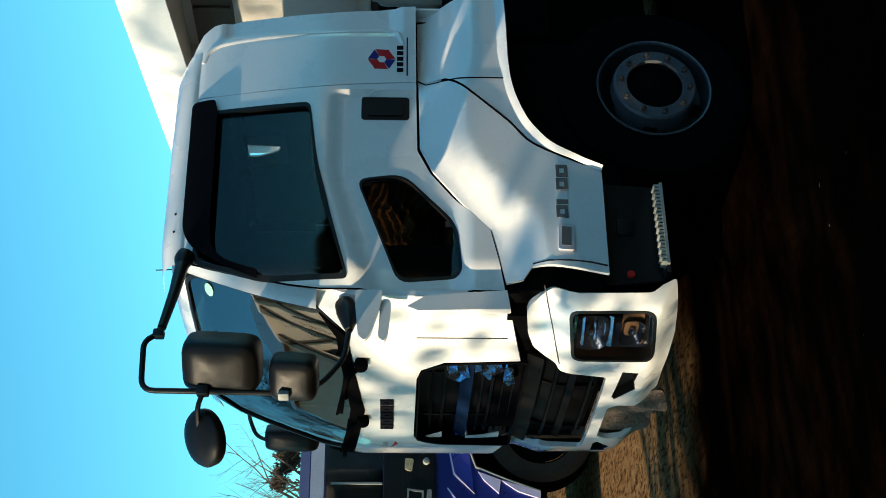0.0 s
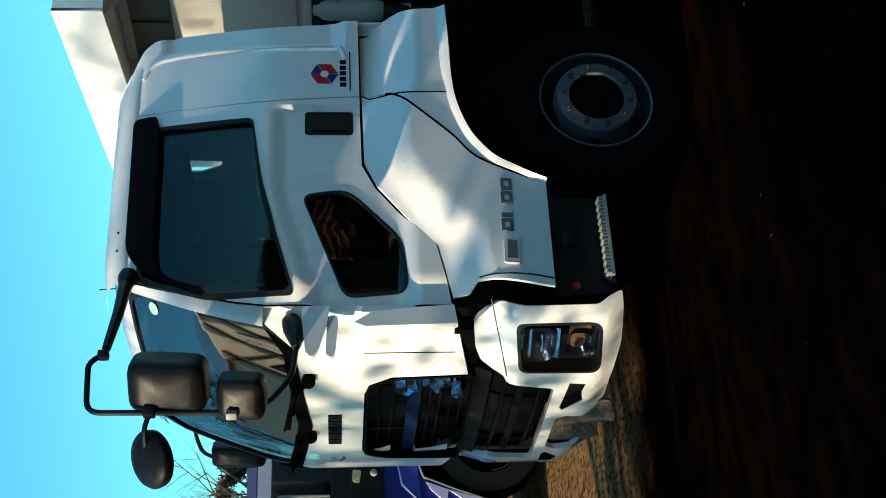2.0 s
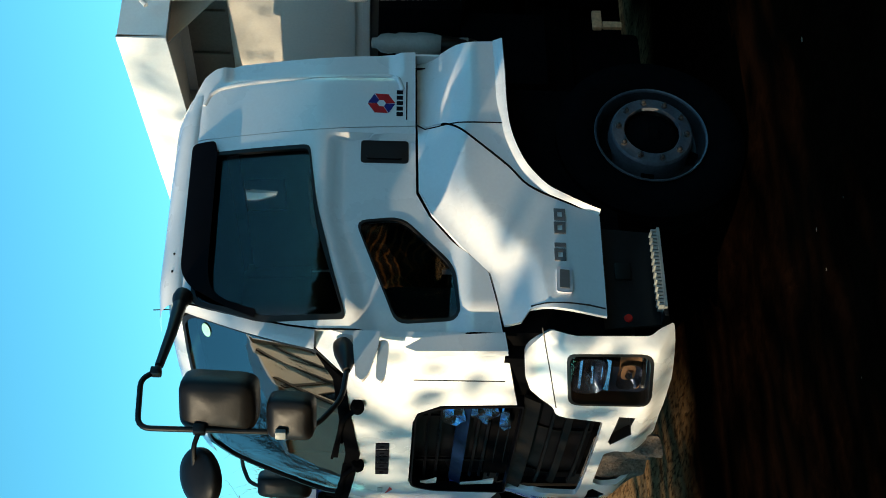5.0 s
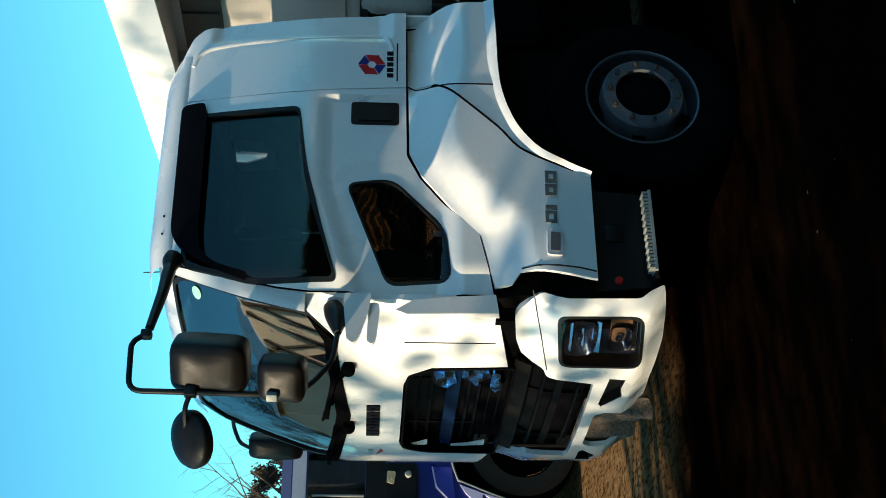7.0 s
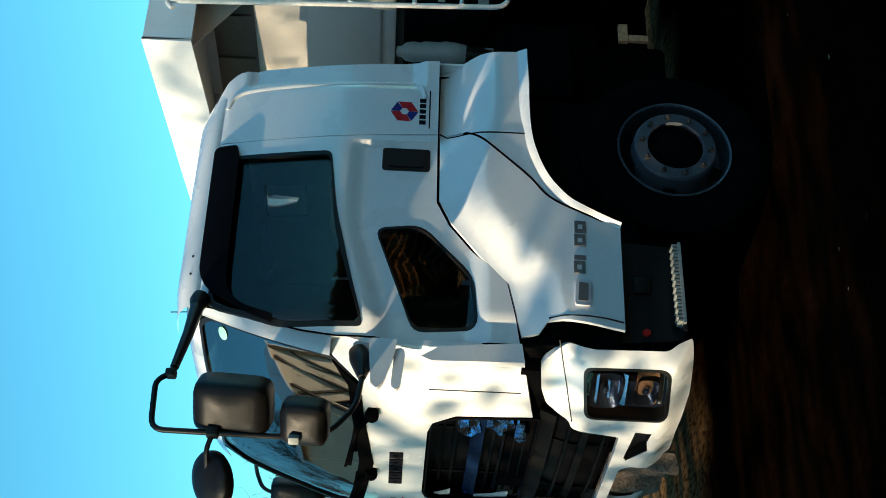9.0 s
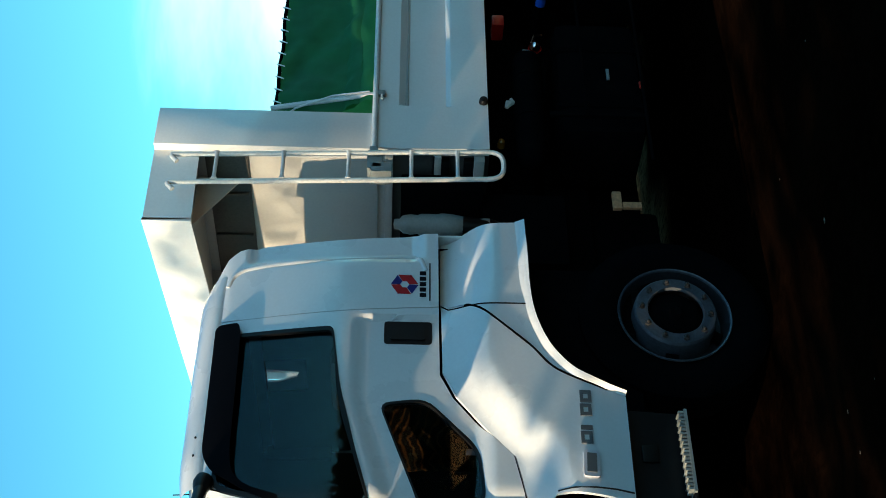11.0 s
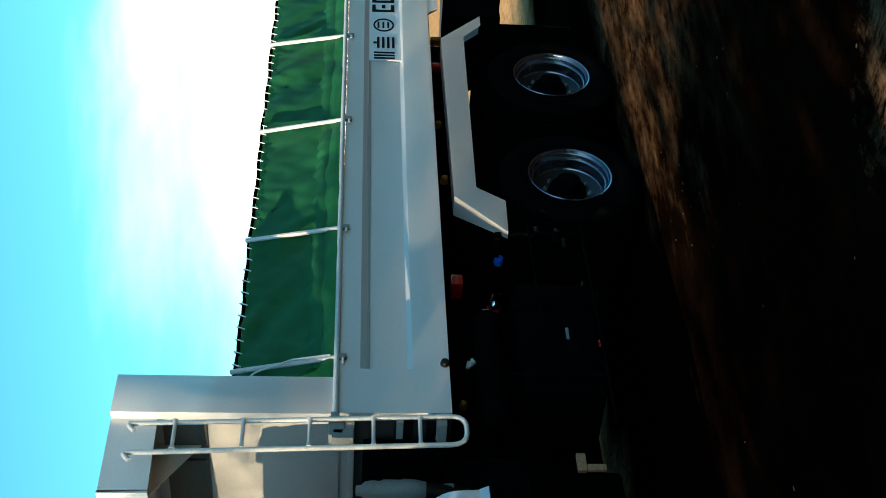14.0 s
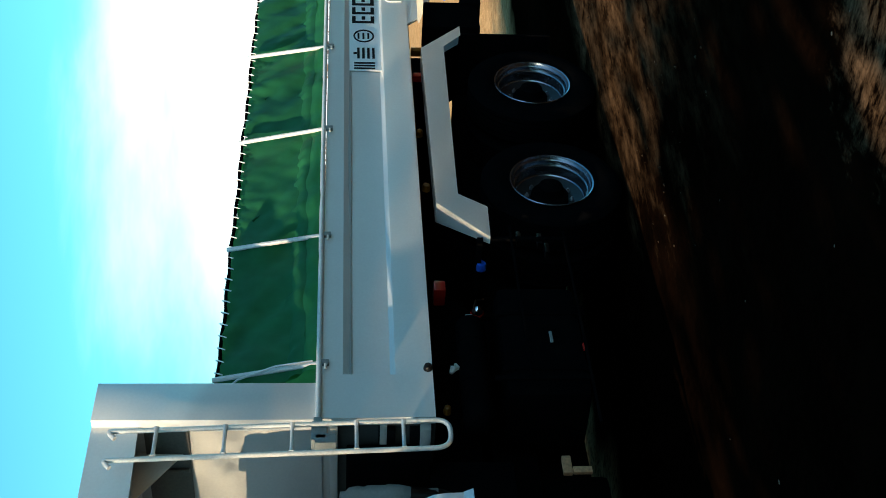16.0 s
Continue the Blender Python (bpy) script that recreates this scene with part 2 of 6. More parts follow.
def add_tube(bm, pts, r, seg=10, cap=True):
    """A round tube along pts; r may be one radius or one for each point."""
    pts = [Vector(p) for p in pts]
    rs = r if isinstance(r, (list, tuple)) else [r] * len(pts)
    rings, side = [], None
    for i, p in enumerate(pts):
        d = (pts[min(i + 1, len(pts) - 1)] - pts[max(i - 1, 0)]).normalized()
        if side is None:
            side = d.cross(Vector((0.31, 0.17, 0.93)) if abs(d.z) < 0.9 else Vector((1, 0.2, 0))).normalized()
        side = (side - d * side.dot(d)).normalized()
        up = d.cross(side)
        rings.append([bm.verts.new(p + (side * math.cos(2 * math.pi * k / seg) + up * math.sin(2 * math.pi * k / seg)) * rs[i]) for k in range(seg)])
    for a, b in zip(rings, rings[1:]):
        for k in range(seg):
            bm.faces.new((a[k], a[(k + 1) % seg], b[(k + 1) % seg], b[k]))
    if cap:
        bm.faces.new(rings[0][::-1])
        bm.faces.new(rings[-1])
    return bm


def tube(pts, r, seg=10):
    return add_tube(bmesh.new(), pts, r, seg)


def bend(pts, radius, seg=5):
    """Rounds the inner corners of a path in space."""
    pts = [Vector(p) for p in pts]
    out = [pts[0]]
    for a, b, c in zip(pts, pts[1:], pts[2:]):
        k = min(radius, (a - b).length * 0.45, (c - b).length * 0.45)
        p, q = b + (a - b).normalized() * k, b + (c - b).normalized() * k
        for i in range(seg + 1):
            t = i / seg
            out.append(p * (1 - t) ** 2 + b * 2 * t * (1 - t) + q * t * t)
    out.append(pts[-1])
    return out


def rounded(pts, radius, seg=4):
    """A closed outline in the plane with rounded corners; radius may be one or one a corner."""
    n, out = len(pts), []
    for i in range(n):
        a, b, c = Vector(pts[i - 1]), Vector(pts[i]), Vector(pts[(i + 1) % n])
        rad = radius[i] if isinstance(radius, (list, tuple)) else radius
        if rad <= 0:
            out.append(b)
            continue
        k = min(rad, (a - b).length * 0.45, (c - b).length * 0.45)
        p, q = b + (a - b).normalized() * k, b + (c - b).normalized() * k
        for j in range(seg + 1):
            t = j / seg
            out.append(p * (1 - t) ** 2 + b * 2 * t * (1 - t) + q * t * t)
    return out


def panel(outline, holes, fn, thick, step=0.06):
    """A sheet with openings: filled flat, cut into a grid of step, given a thickness, then laid by fn(a, b, depth)."""
    bm = bmesh.new()
    for loop in (outline, *holes):
        vs = [bm.verts.new((p[0], p[1], 0)) for p in loop]
        for i, v in enumerate(vs):
            bm.edges.new((v, vs[(i + 1) % len(vs)]))
    bmesh.ops.triangle_fill(bm, use_beauty=True, use_dissolve=False, edges=bm.edges[:])
    if step:
        for ax in (0, 1):
            lo, hi = min(p[ax] for p in outline), max(p[ax] for p in outline)
            k = math.ceil(lo / step) * step
            while k < hi:
                co, no = Vector((0, 0, 0)), Vector((0, 0, 0))
                co[ax], no[ax] = k, 1
                bmesh.ops.bisect_plane(bm, geom=bm.verts[:] + bm.edges[:] + bm.faces[:], plane_co=co, plane_no=no, dist=0.0008)
                k += step
    if thick:
        r = bmesh.ops.extrude_face_region(bm, geom=bm.faces[:])
        for v in r["geom"]:
            if isinstance(v, bmesh.types.BMVert):
                v.co.z = thick
    for v in bm.verts:
        v.co = Vector(fn(v.co.x, v.co.y, v.co.z))
    return bm


def lathe(profile, centre, axis="y", seg=40):
    """A turned form: profile is (radius, along) pairs."""
    bm = bmesh.new()
    rings = []
    for r, a in profile:
        ring = []
        for k in range(seg):
            t = 2 * math.pi * k / seg
            u, v = r * math.cos(t), r * math.sin(t)
            p = (u, a, v) if axis == "y" else (u, v, a)
            ring.append(bm.verts.new(Vector(centre) + Vector(p)))
        rings.append(ring)
    for a, b in zip(rings, rings[1:]):
        for k in range(seg):
            bm.faces.new((a[k], a[(k + 1) % seg], b[(k + 1) % seg], b[k]))
    return bm


def smooth01(t):
    t = max(0.0, min(1.0, t))
    return t * t * (3 - 2 * t)


def lerp_line(pts, x):
    """Height of a bent line at x, pts in order of x."""
    if x <= pts[0][0]:
        return pts[0][1]
    for (x0, z0), (x1, z1) in zip(pts, pts[1:]):
        if x <= x1:
            return z0 + (z1 - z0) * (x - x0) / (x1 - x0)
    return pts[-1][1]

# ---- the dump truck: cab ----
W = 2.30                      # width of the cab
BELT = [(-0.33, 1.341), (-0.014, 1.408), (0.128, 1.543), (0.323, 1.695), (0.457, 1.76), (2.0, 1.767)]

truck = empty("dump_truck", "white heavy tipper lorry with green side tarpaulin parked on soil", "truck")


def side_depth(x, z):
    """How far the cab's side lies inside its widest plane."""
    y = 0.0
    if z > 2.1:
        y += 0.10 * ((z - 2.1) / 0.85) ** 1.6
    if z > 2.86:
        y += 0.10 * ((z - 2.86) / 0.13) ** 2
    zb = lerp_line(BELT, x)
    if z > zb:
        y += 0.05 * smooth01((-0.18 - x) / 0.16)
        # shallow pressed field below the side window
        if x < 0.8:
            y += 0.034 * smooth01((2.235 + 0.30 * min(0, x - 0.3) - z) / 0.10) * smooth01((z - 1.5) / 0.1)
        # pressed rear field
        if x > 1.0:
            y += 0.026 * smooth01((x - 1.165) / 0.03) * smooth01((z - 1.86 - 0.25 * max(0, 1.2 - x)) / 0.03) * smooth01((2.80 - z) / 0.05)
    else:
        y -= 0.11 * smooth01((zb - z) / 0.24)
        y += 0.075 * smooth01((x - 0.72) / 0.3) * smooth01((z - 1.45) / 0.3) + 0.03 * smooth01((x - 1.1) / 0.3)
        y += 0.03 * smooth01((1.08 - z) / 0.25)
    return y


def near_side(x, z, d):
    return (x, side_depth(x, z) + d, z)


def far_side(x, z, d):
    return (x, W - side_depth(x, z) - d, z)


def front_x(y, z):
    """The bowed front of the cab; above the sill it leans back."""
    u = abs(y - W / 2) / (W / 2)
    s = max(0, z - 2.06)
    return -0.485 + 0.26 * s + 0.125 * s * s + 0.155 * u ** 3


def front(y, z, d):
    return (front_x(y, z) + d, y, z)


WINDOW = [(0.70, 2.84), (0.722, 2.315), (0.341, 2.268), (0.079, 2.203), (-0.262, 2.105), (-0.268, 2.50), (-0.17, 2.84)]
QUARTER = [(0.284, 2.064), (0.312, 1.834), (0.036, 1.582), (-0.248, 1.553), (-0.268, 1.862)]
window_loop = rounded(WINDOW, [0.03, 0.035, 0.08, 0.1, 0.03, 0.05, 0.06])
quarter_loop = rounded(QUARTER, [0.06, 0.07, 0.07, 0.06, 0.06])

door = part("door", panel([(0.795, 2.93), (0.858, 1.772), (0.46, 1.766), (0.325, 1.701), (0.131, 1.549), (-0.012, 1.414), (-0.325, 1.347),
                           (-0.318, 2.258), (-0.258, 2.537), (-0.165, 2.888), (-0.10, 2.93)], [window_loop, quarter_loop], near_side, 0.03, 0.028), M_WHITE, truck)


def pane(name, loop, off, fn, mat, parent, step=0.1):
    ob = part(name, panel(loop, [], lambda a, b, d: fn(a, b, d + off), 0, step), mat, parent)
    ob.data.flip_normals() if sum((p.normal.dot(Vector((-1, -1, 0))) for p in ob.data.polygons)) < 0 else None
    ob.visible_shadow = False
    return ob


pane("window_pane", window_loop, 0.02, near_side, M_GLASS, door)
pane("quarter_pane", quarter_loop, 0.018, near_side, M_GLASS, door)


def ring(loop, grow, fn, off, thick):
    """A flat seal round an opening."""
    c = sum((Vector(p) for p in loop), Vector((0, 0))) / len(loop)
    outer = [Vector(p) + (Vector(p) - c).normalized() * grow for p in loop]
    inner = [Vector(p) - (Vector(p) - c).normalized() * grow for p in loop]
    return panel(outer, [inner], lambda a, b, d: fn(a, b, d + off), thick, 0.1)


part("window_seal", ring(window_loop, 0.013, near_side, -0.006, 0.02), M_BLACK, door)
part("quarter_seal", ring(quarter_loop, 0.008, near_side, -0.003, 0.02), M_BLACK, door)
visor = rounded([(0.775, 2.925), (0.02, 2.915), (-0.09, 2.86), (-0.215, 2.68), (-0.272, 2.53), (-0.235, 2.525), (-0.185, 2.68), (-0.11, 2.755), (0.0, 2.775), (0.70, 2.785), (0.765, 2.80)],
                [0.03, 0.1, 0.1, 0.1, 0.01, 0.01, 0.08, 0.06, 0.06, 0.02, 0.02])
part("window_visor", panel(visor, [], lambda a, b, d: near_side(a, b, d - 0.018 - 0.016 * smooth01((2.9 - b) / 0.12)), 0.006, 0.05), M_GRILLE, door, "smoked black rain visor over the side window")

# recessed handle with its grip
part("handle_well", panel(rounded([(0.785, 2.052), (0.645, 2.052), (0.645, 1.806), (0.785, 1.806)], 0.02), [], lambda a, b, d: near_side(a, b, d - 0.004), 0.006, 0.08), M_BLACK, door)
part("handle", panel(rounded([(0.762, 2.02), (0.668, 2.02), (0.668, 1.84), (0.762, 1.84)], 0.015), [], lambda a, b, d: near_side(a, b, d - 0.012), 0.01, 0.08), M_BLACK, door, "black door handle grip")

part("rear_corner_panel", panel([(0.803, 2.96), (0.97, 2.985), (1.13, 2.95), (1.22, 2.90), (1.27, 2.84), (1.305, 2.70), (1.36, 1.774), (0.866, 1.772), (0.806, 2.77)], [], near_side, 0.03, 0.025), M_WHITE, truck)
part("rear_mudguard", panel([(0.885, 1.764), (1.365, 1.766), (1.385, 1.316), (0.903, 1.306), (0.73, 1.285), (0.576, 1.234), (0.48, 1.175), (0.40, 1.098), (0.34, 0.98), (0.297, 0.86), (0.284, 0.862), (0.345, 1.045), (0.43, 1.205), (0.555, 1.31), (0.695, 1.455), (0.835, 1.605), (0.87, 1.66)], [], near_side, 0.02, 0.04), M_WHITE, truck)
arch = [(0.295, 0.858), (0.34, 0.98), (0.40, 1.098), (0.48, 1.175), (0.576, 1.234), (0.73, 1.285), (0.895, 1.306)]


def flowing(pts, n=6):
    """A smooth curve through the points."""
    p = [Vector(q) for q in pts]
    p = [p[0] * 2 - p[1]] + p + [p[-1] * 2 - p[-2]]
    out = []
    for a, b, c, d in zip(p, p[1:], p[2:], p[3:]):
        for k in range(n):
            t = k / n
            out.append(0.5 * (2 * b + (c - a) * t + (2 * a - 5 * b + 4 * c - d) * t * t + (3 * b - a - 3 * c + d) * t ** 3))
    return out + [p[-2]]


part("pressed_bead", tube([near_side(x, z, 0.0035) for x, z in flowing([(1.03, 2.885), (1.11, 2.845), (1.15, 2.72), (1.185, 2.27), (1.21, 1.95), (1.185, 1.875), (1.10, 1.84)])], 0.014, 10), M_WHITE, truck, smooth=80)
part("panel_seam", tube([near_side(-0.238 - 0.035 * smooth01((1.0 - z) / 0.3), z, -0.001) for z in (1.222, 1.15, 1.05, 0.95, 0.87)], 0.0045, 6), M_BLACK, truck)
part("front_mudguard", panel([(0.88, 1.760), (0.46, 1.754), (0.318, 1.689), (0.122, 1.536), (-0.02, 1.405), (-0.10, 1.386), (-0.235, 1.359), (-0.305, 1.344), (-0.30, 1.265), (-0.25, 1.225), (-0.293, 0.865), (0.276, 0.862), (0.337, 1.048), (0.423, 1.211), (0.548, 1.318), (0.688, 1.462), (0.827, 1.612), (0.86, 1.665)], [], near_side, 0.02, 0.04), M_WHITE, truck)
def arch_strip():
    """A broad rounded lip along the wheel arch."""
    line = flowing(arch + [(1.16, 1.311), (1.385, 1.316)])
    bm, rows = bmesh.new(), []
    for i, p in enumerate(line):
        d = (line[min(i + 1, len(line) - 1)] - line[max(i - 1, 0)]).normalized()
        n = Vector((-d.y, d.x))
        y = side_depth(p.x, p.y)
        w = 0.022 + 0.012 * smooth01((p.x - 0.29) / 0.12) + 0.016 * smooth01((p.x - 0.8) / 0.2)
        rows.append([bm.verts.new((p.x + n.x * k * w, y + o, p.y + n.y * k * w)) for k, o in ((1.0, 0.004), (0.9, -0.006), (0.3, -0.022), (0.0, -0.030), (-0.08, -0.026), (-0.1, 0.03))])
    for a, b in zip(rows, rows[1:]):
        for k in range(5):
            bm.faces.new((a[k], a[k + 1], b[k + 1], b[k]))
    return bm


part("mudguard_seam", tube([near_side(0.864 - 0.05 * smooth01(k / 6), 1.762 - 0.041 * k, -0.0012) for k in range(12)], 0.0038, 6), M_DARK, truck)
part("door_seam", tube([near_side(x, z, -0.0015) for x, z in [(-0.326 + 0.0005 * k, 1.36 + 0.0455 * k) for k in range(20)] + [(-0.295, 2.38), (-0.262, 2.535), (-0.215, 2.71), (-0.168, 2.88)]], 0.0045, 6), M_DARK, truck)
part("arch_lip", arch_strip(), M_WHITE, truck, smooth=60)
part("arch_seam", tube([near_side(x, z, -0.002) for x, z in flowing([(0.848, 1.640), (0.831, 1.608), (0.691, 1.458), (0.551, 1.314), (0.426, 1.208), (0.341, 1.046), (0.284, 0.866)])], 0.0055, 6), M_DARK, truck)

# far side in one sheet
far_outline = [(0.02, 2.888), (0.05, 2.93), (0.5, 2.96), (0.97, 2.985), (1.13, 2.95), (1.22, 2.90), (1.27, 2.84), (1.305, 2.70), (1.36, 1.774), (1.43, 1.316), (0.90, 1.306), (0.576, 1.234), (0.4, 1.098), (0.295, 0.858), (0.02, 0.865), (-0.02, 1.347), (-0.16, 1.60), (-0.27, 2.06), (-0.20, 2.30), (-0.09, 2.60)]
part("far_side_panel", panel(far_outline, [], far_side, 0.03, 0.06), M_WHITE, truck)

# roof and back in one pressing, with the small rear light
def roof_and_back():
    prof = [(None, 2.918), (0.015, 2.962), (0.07, 3.004), (0.20, 3.034), (0.5, 3.045), (0.9, 3.032), (1.05, 2.998), (1.17, 2.935), (1.25, 2.87), (1.295, 2.78)]
    bm, rows, n = bmesh.new(), [], 40
    for i, (x, z) in enumerate(prof):
        row = []
        for k in range(n + 1):
            u = 2 * k / n - 1
            inset = 0.17 - 0.035 * smooth01((i - 4) / 5)
            y = W / 2 + u * (W / 2 - inset)
            fx = front_x(y, 2.918)
            px = fx if i == 0 else (fx + x if i < 3 else x)
            row.append(bm.verts.new((px, y, z - (0.038 * abs(u) ** 6 if 0 < i < 9 else 0))))
        rows.append(row)
    for a, b in zip(rows, rows[1:]):
        for k in range(n):
            bm.faces.new((a[k], a[k + 1], b[k + 1], b[k]))
    return bm


part("cab_roof", roof_and_back(), M_WHITE, truck, smooth=60)
rear_light = [(1.228, 2.775), (1.272, 2.58), (1.322, 2.595), (1.37, 2.715), (1.362, 2.775)]
part("cab_back", panel([(0.12, 2.79), (2.18, 2.79), (2.27, 1.9), (2.28, 1.30), (0.02, 1.30), (0.03, 1.9)], [rear_light], lambda y, z, d: (1.37 - 0.08 * max(0, z - 1.8) - d, y, z), 0.012, 0.2), M_WHITE, truck)
def roof_shoulder():
    """The rounded edge that joins the doors to the roof."""
    bm, rows = bmesh.new(), []
    for i in range(25):
        x = -0.165 + 1.27 * i / 24
        fall = 0.022 * smooth01((0.05 - x) / 0.25) + 0.045 * smooth01((x - 0.95) / 0.2)
        y0 = side_depth(x, 2.90)
        rows.append([bm.verts.new((x, y, z - fall * k)) for y, z, k in ((y0 + 0.012, 2.885, 0.2), (y0 - 0.003, 2.905, 0.3), (0.108, 2.950, 0.6), (0.13, 2.985, 0.9), (0.18, 3.016, 1), (0.27, 3.038, 1), (0.40, 3.046, 1))])
    for a, b in zip(rows, rows[1:]):
        for k in range(6):
            bm.faces.new((a[k], a[k + 1], b[k + 1], b[k]))
    return bm


part("roof_shoulder", roof_shoulder(), M_WHITE, truck, smooth=60)
# dark lining that closes the inside
lining = box(-0.05, 1.24, 2.14, 2.17, 1.3, 2.85)
add_box(lining, -0.06, 1.24, 0.1, 2.14, 2.85, 2.87)
add_box(lining, -0.30, 1.28, 0.05, 2.2, 1.30, 1.34)
part("cab_lining", lining, M_DARK, truck)
part("corner_lining", box(1.18, 1.272, 2.11, 2.185, 2.40, 2.825), M_DARK, truck)
part("back_lining", panel([(0.13, 2.78), (2.16, 2.78), (2.2, 1.32), (0.07, 1.32)], [[(1.08, 2.77), (1.08, 2.53), (1.42, 2.53), (1.42, 2.77)]], lambda y, z, d: (1.325 - 0.08 * max(0, z - 1.8) - d, y, z), 0.006, 0.2), M_DARK, truck)
part("aerial", tube([(-0.06, 0.35, 2.99), (-0.065, 0.35, 3.07)], 0.003, 5), M_BLACK, truck)
for x in (0.12, 0.02):
    part("roof_screw", lathe([(0.0, 0.105), (0.006, 0.107), (0.007, 0.13)], (x, 0, 2.955), "y", 8), M_BLACK, truck)
seat = box(0.35, 0.85, 0.45, 0.95, 1.6, 1.78, 0.05)
add_box(seat, 0.8, 0.95, 0.45, 0.95, 1.7, 2.35, 0.05)
part("passenger_seat", seat, M_DARK, truck)
part("seat_cover", box(0.30, 0.55, 0.28, 0.80, 1.60, 2.02, 0.12), M_SEAT, truck, "worn brown cloth seat cushion")
dash = box(-0.36, -0.02, 0.12, 2.18, 1.5, 1.92, 0.05)
part("dashboard", dash, M_DARK, truck)

# windscreen pillars
def pillar(side):
    bm, rows = bmesh.new(), []
    for i in range(11):
        z = 2.245 + (2.93 - 2.245) * i / 10
        xs = lerp_line([(2.258, -0.322), (2.537, -0.262), (2.90, -0.160)], z)
        ys = side_depth(xs, min(z, 2.9)) + 0.004
        yi = 0.20 + 0.07 * max(0, (z - 2.25) / 0.6)
        gx = front_x(yi, z)
        if side:
            yf = lerp_line([(2.245, 0.31), (2.55, 0.35), (2.80, 0.38), (2.93, 0.52)], z)
            gx = front_x(yf, z)
            xo = lerp_line([(2.08, -0.30), (2.326, -0.222), (2.574, -0.132), (2.77, -0.07), (2.93, 0.0)], z)
            row = [(xo + 0.06, 0.08, z), (xo, 0.10, z), (0.5 * (xo + gx) - 0.004, 0.5 * (0.10 + yf), z), (gx - 0.002, yf - 0.008, z), (gx + 0.03, yf, z)]
            rows.append([bm.verts.new((x, W - y, zz)) for x, y, zz in row])
            continue
        ye = ys + 0.35 * (yi - ys) * smooth01((z - 2.5) / 0.3) + 0.008
        xe = gx - 0.53 * (yi - ye)
        row = [(xs + 0.03, ys + 0.03, z), (xs, ys, z), ((xs + xe) / 2, (ys + ye) / 2 - 0.003, z), (xe + 0.010, ye - 0.005, z), (xe, ye + 0.002, z), (xe + 0.008, ye + 0.012, z)]
        row += [((xe + gx) / 2, (ye + yi) / 2, z), (gx - 0.002, yi, z), (gx + 0.03, yi + 0.01, z)]
        rows.append([bm.verts.new(q) for q in row])
    for a, b in zip(rows, rows[1:]):
        for k in range(len(a) - 1):
            bm.faces.new((a[k], a[k + 1], b[k + 1], b[k]))
    return bm


for s in (0, 1):
    part("windscreen_pillar", pillar(s), M_BLACK if s else M_WHITE, truck)

ws = rounded([(0.205, 2.25), (0.34, 2.125), (1.15, 2.055), (1.90, 2.125), (1.99, 2.25), (1.95, 2.55), (1.92, 2.80), (1.76, 2.918), (0.35, 2.918), (0.27, 2.86)], [0.03, 0.08, 0.4, 0.08, 0.03, 0.05, 0.05, 0.06, 0.04, 0.05])
screen = pane("windscreen", ws, 0.012, front, M_WSGLASS, truck, 0.08)
tagged(screen, "curved windscreen mirroring bare trees and a pale building")
part("windscreen_seal", ring(ws, 0.014, front, -0.002, 0.02), M_BLACK, screen)
part("inspection_sticker", panel([(0.36 + 0.05 * math.cos(k * 0.52), 2.80 + 0.022 * math.sin(k * 0.52)) for k in range(12)], [], lambda y, z, d: front(y, z, d + 0.005), 0.002, 0), material("pale_green_sticker", (0.35, 0.8, 0.6), 0.5, var=0.1), screen)

# cowl and wipers
part("cowl", panel([(0.22, 2.24), (0.35, 2.105), (1.15, 2.03), (1.95, 2.105), (2.08, 2.24), (1.93, 2.16), (1.15, 2.105), (0.37, 2.16)], [], lambda y, z, d: front(y, z, d - 0.012), 0.02, 0.1), M_DARK, truck)
for y0, y1, z0 in ((0.55, 1.22, 2.06), (1.25, 1.92, 2.06)):
    wiper = part("wiper", tube(bend([front(y0, z0 - 0.015, -0.035), front(y0 + 0.12, z0 + 0.05, -0.04), front(y1, z0 + 0.12, -0.03)], 0.05), [0.014] * 7 + [0.008]), M_DARK, truck)
    part("wiper_blade", box(-0.004, 0.004, -0.30, 0.30, -0.012, 0.012, 0.002, Matrix.Translation(front((y0 + y1) / 2, z0 + 0.075, -0.028)) @ Matrix.Rotation(0.08, 4, "X")), M_DARK, wiper)
    part("wiper_pivot", lathe([(0.0, -0.03), (0.03, -0.028), (0.035, 0.0), (0.035, 0.03)], front(y0, z0 - 0.02, -0.02), "y", 12), M_DARK, wiper)

# front lid with its grille
def lid_sheet(y, z, d):
    """The lid's ends turn in to meet the doors."""
    u = min(y, W - y)
    k = 0.052 * (1 - smooth01(u / 0.14))
    x, yy, z = front(y + (k if y < 1 else -k), z, d)
    return (x + 0.10 * max(0, y - 1.95), yy, z)


lid = part("front_lid", panel([(0.0, 2.262), (0.185, 2.25), (0.325, 2.108), (1.15, 2.03), (1.975, 2.108), (2.115, 2.25), (2.3, 2.262), (2.3, 1.345), (1.75, 1.235),
                               (1.73, 1.62), (1.65, 1.735), (1.55, 1.757), (0.75, 1.757), (0.65, 1.735), (0.57, 1.62), (0.55, 1.235), (0.0, 1.345)], [], lid_sheet, 0.03, 0.05), M_WHITE, truck)
part("lid_seam", tube([front(0.345, 1.765 - 0.03 * k, -0.001) for k in range(16)], 0.003, 5), M_BLACK, lid)
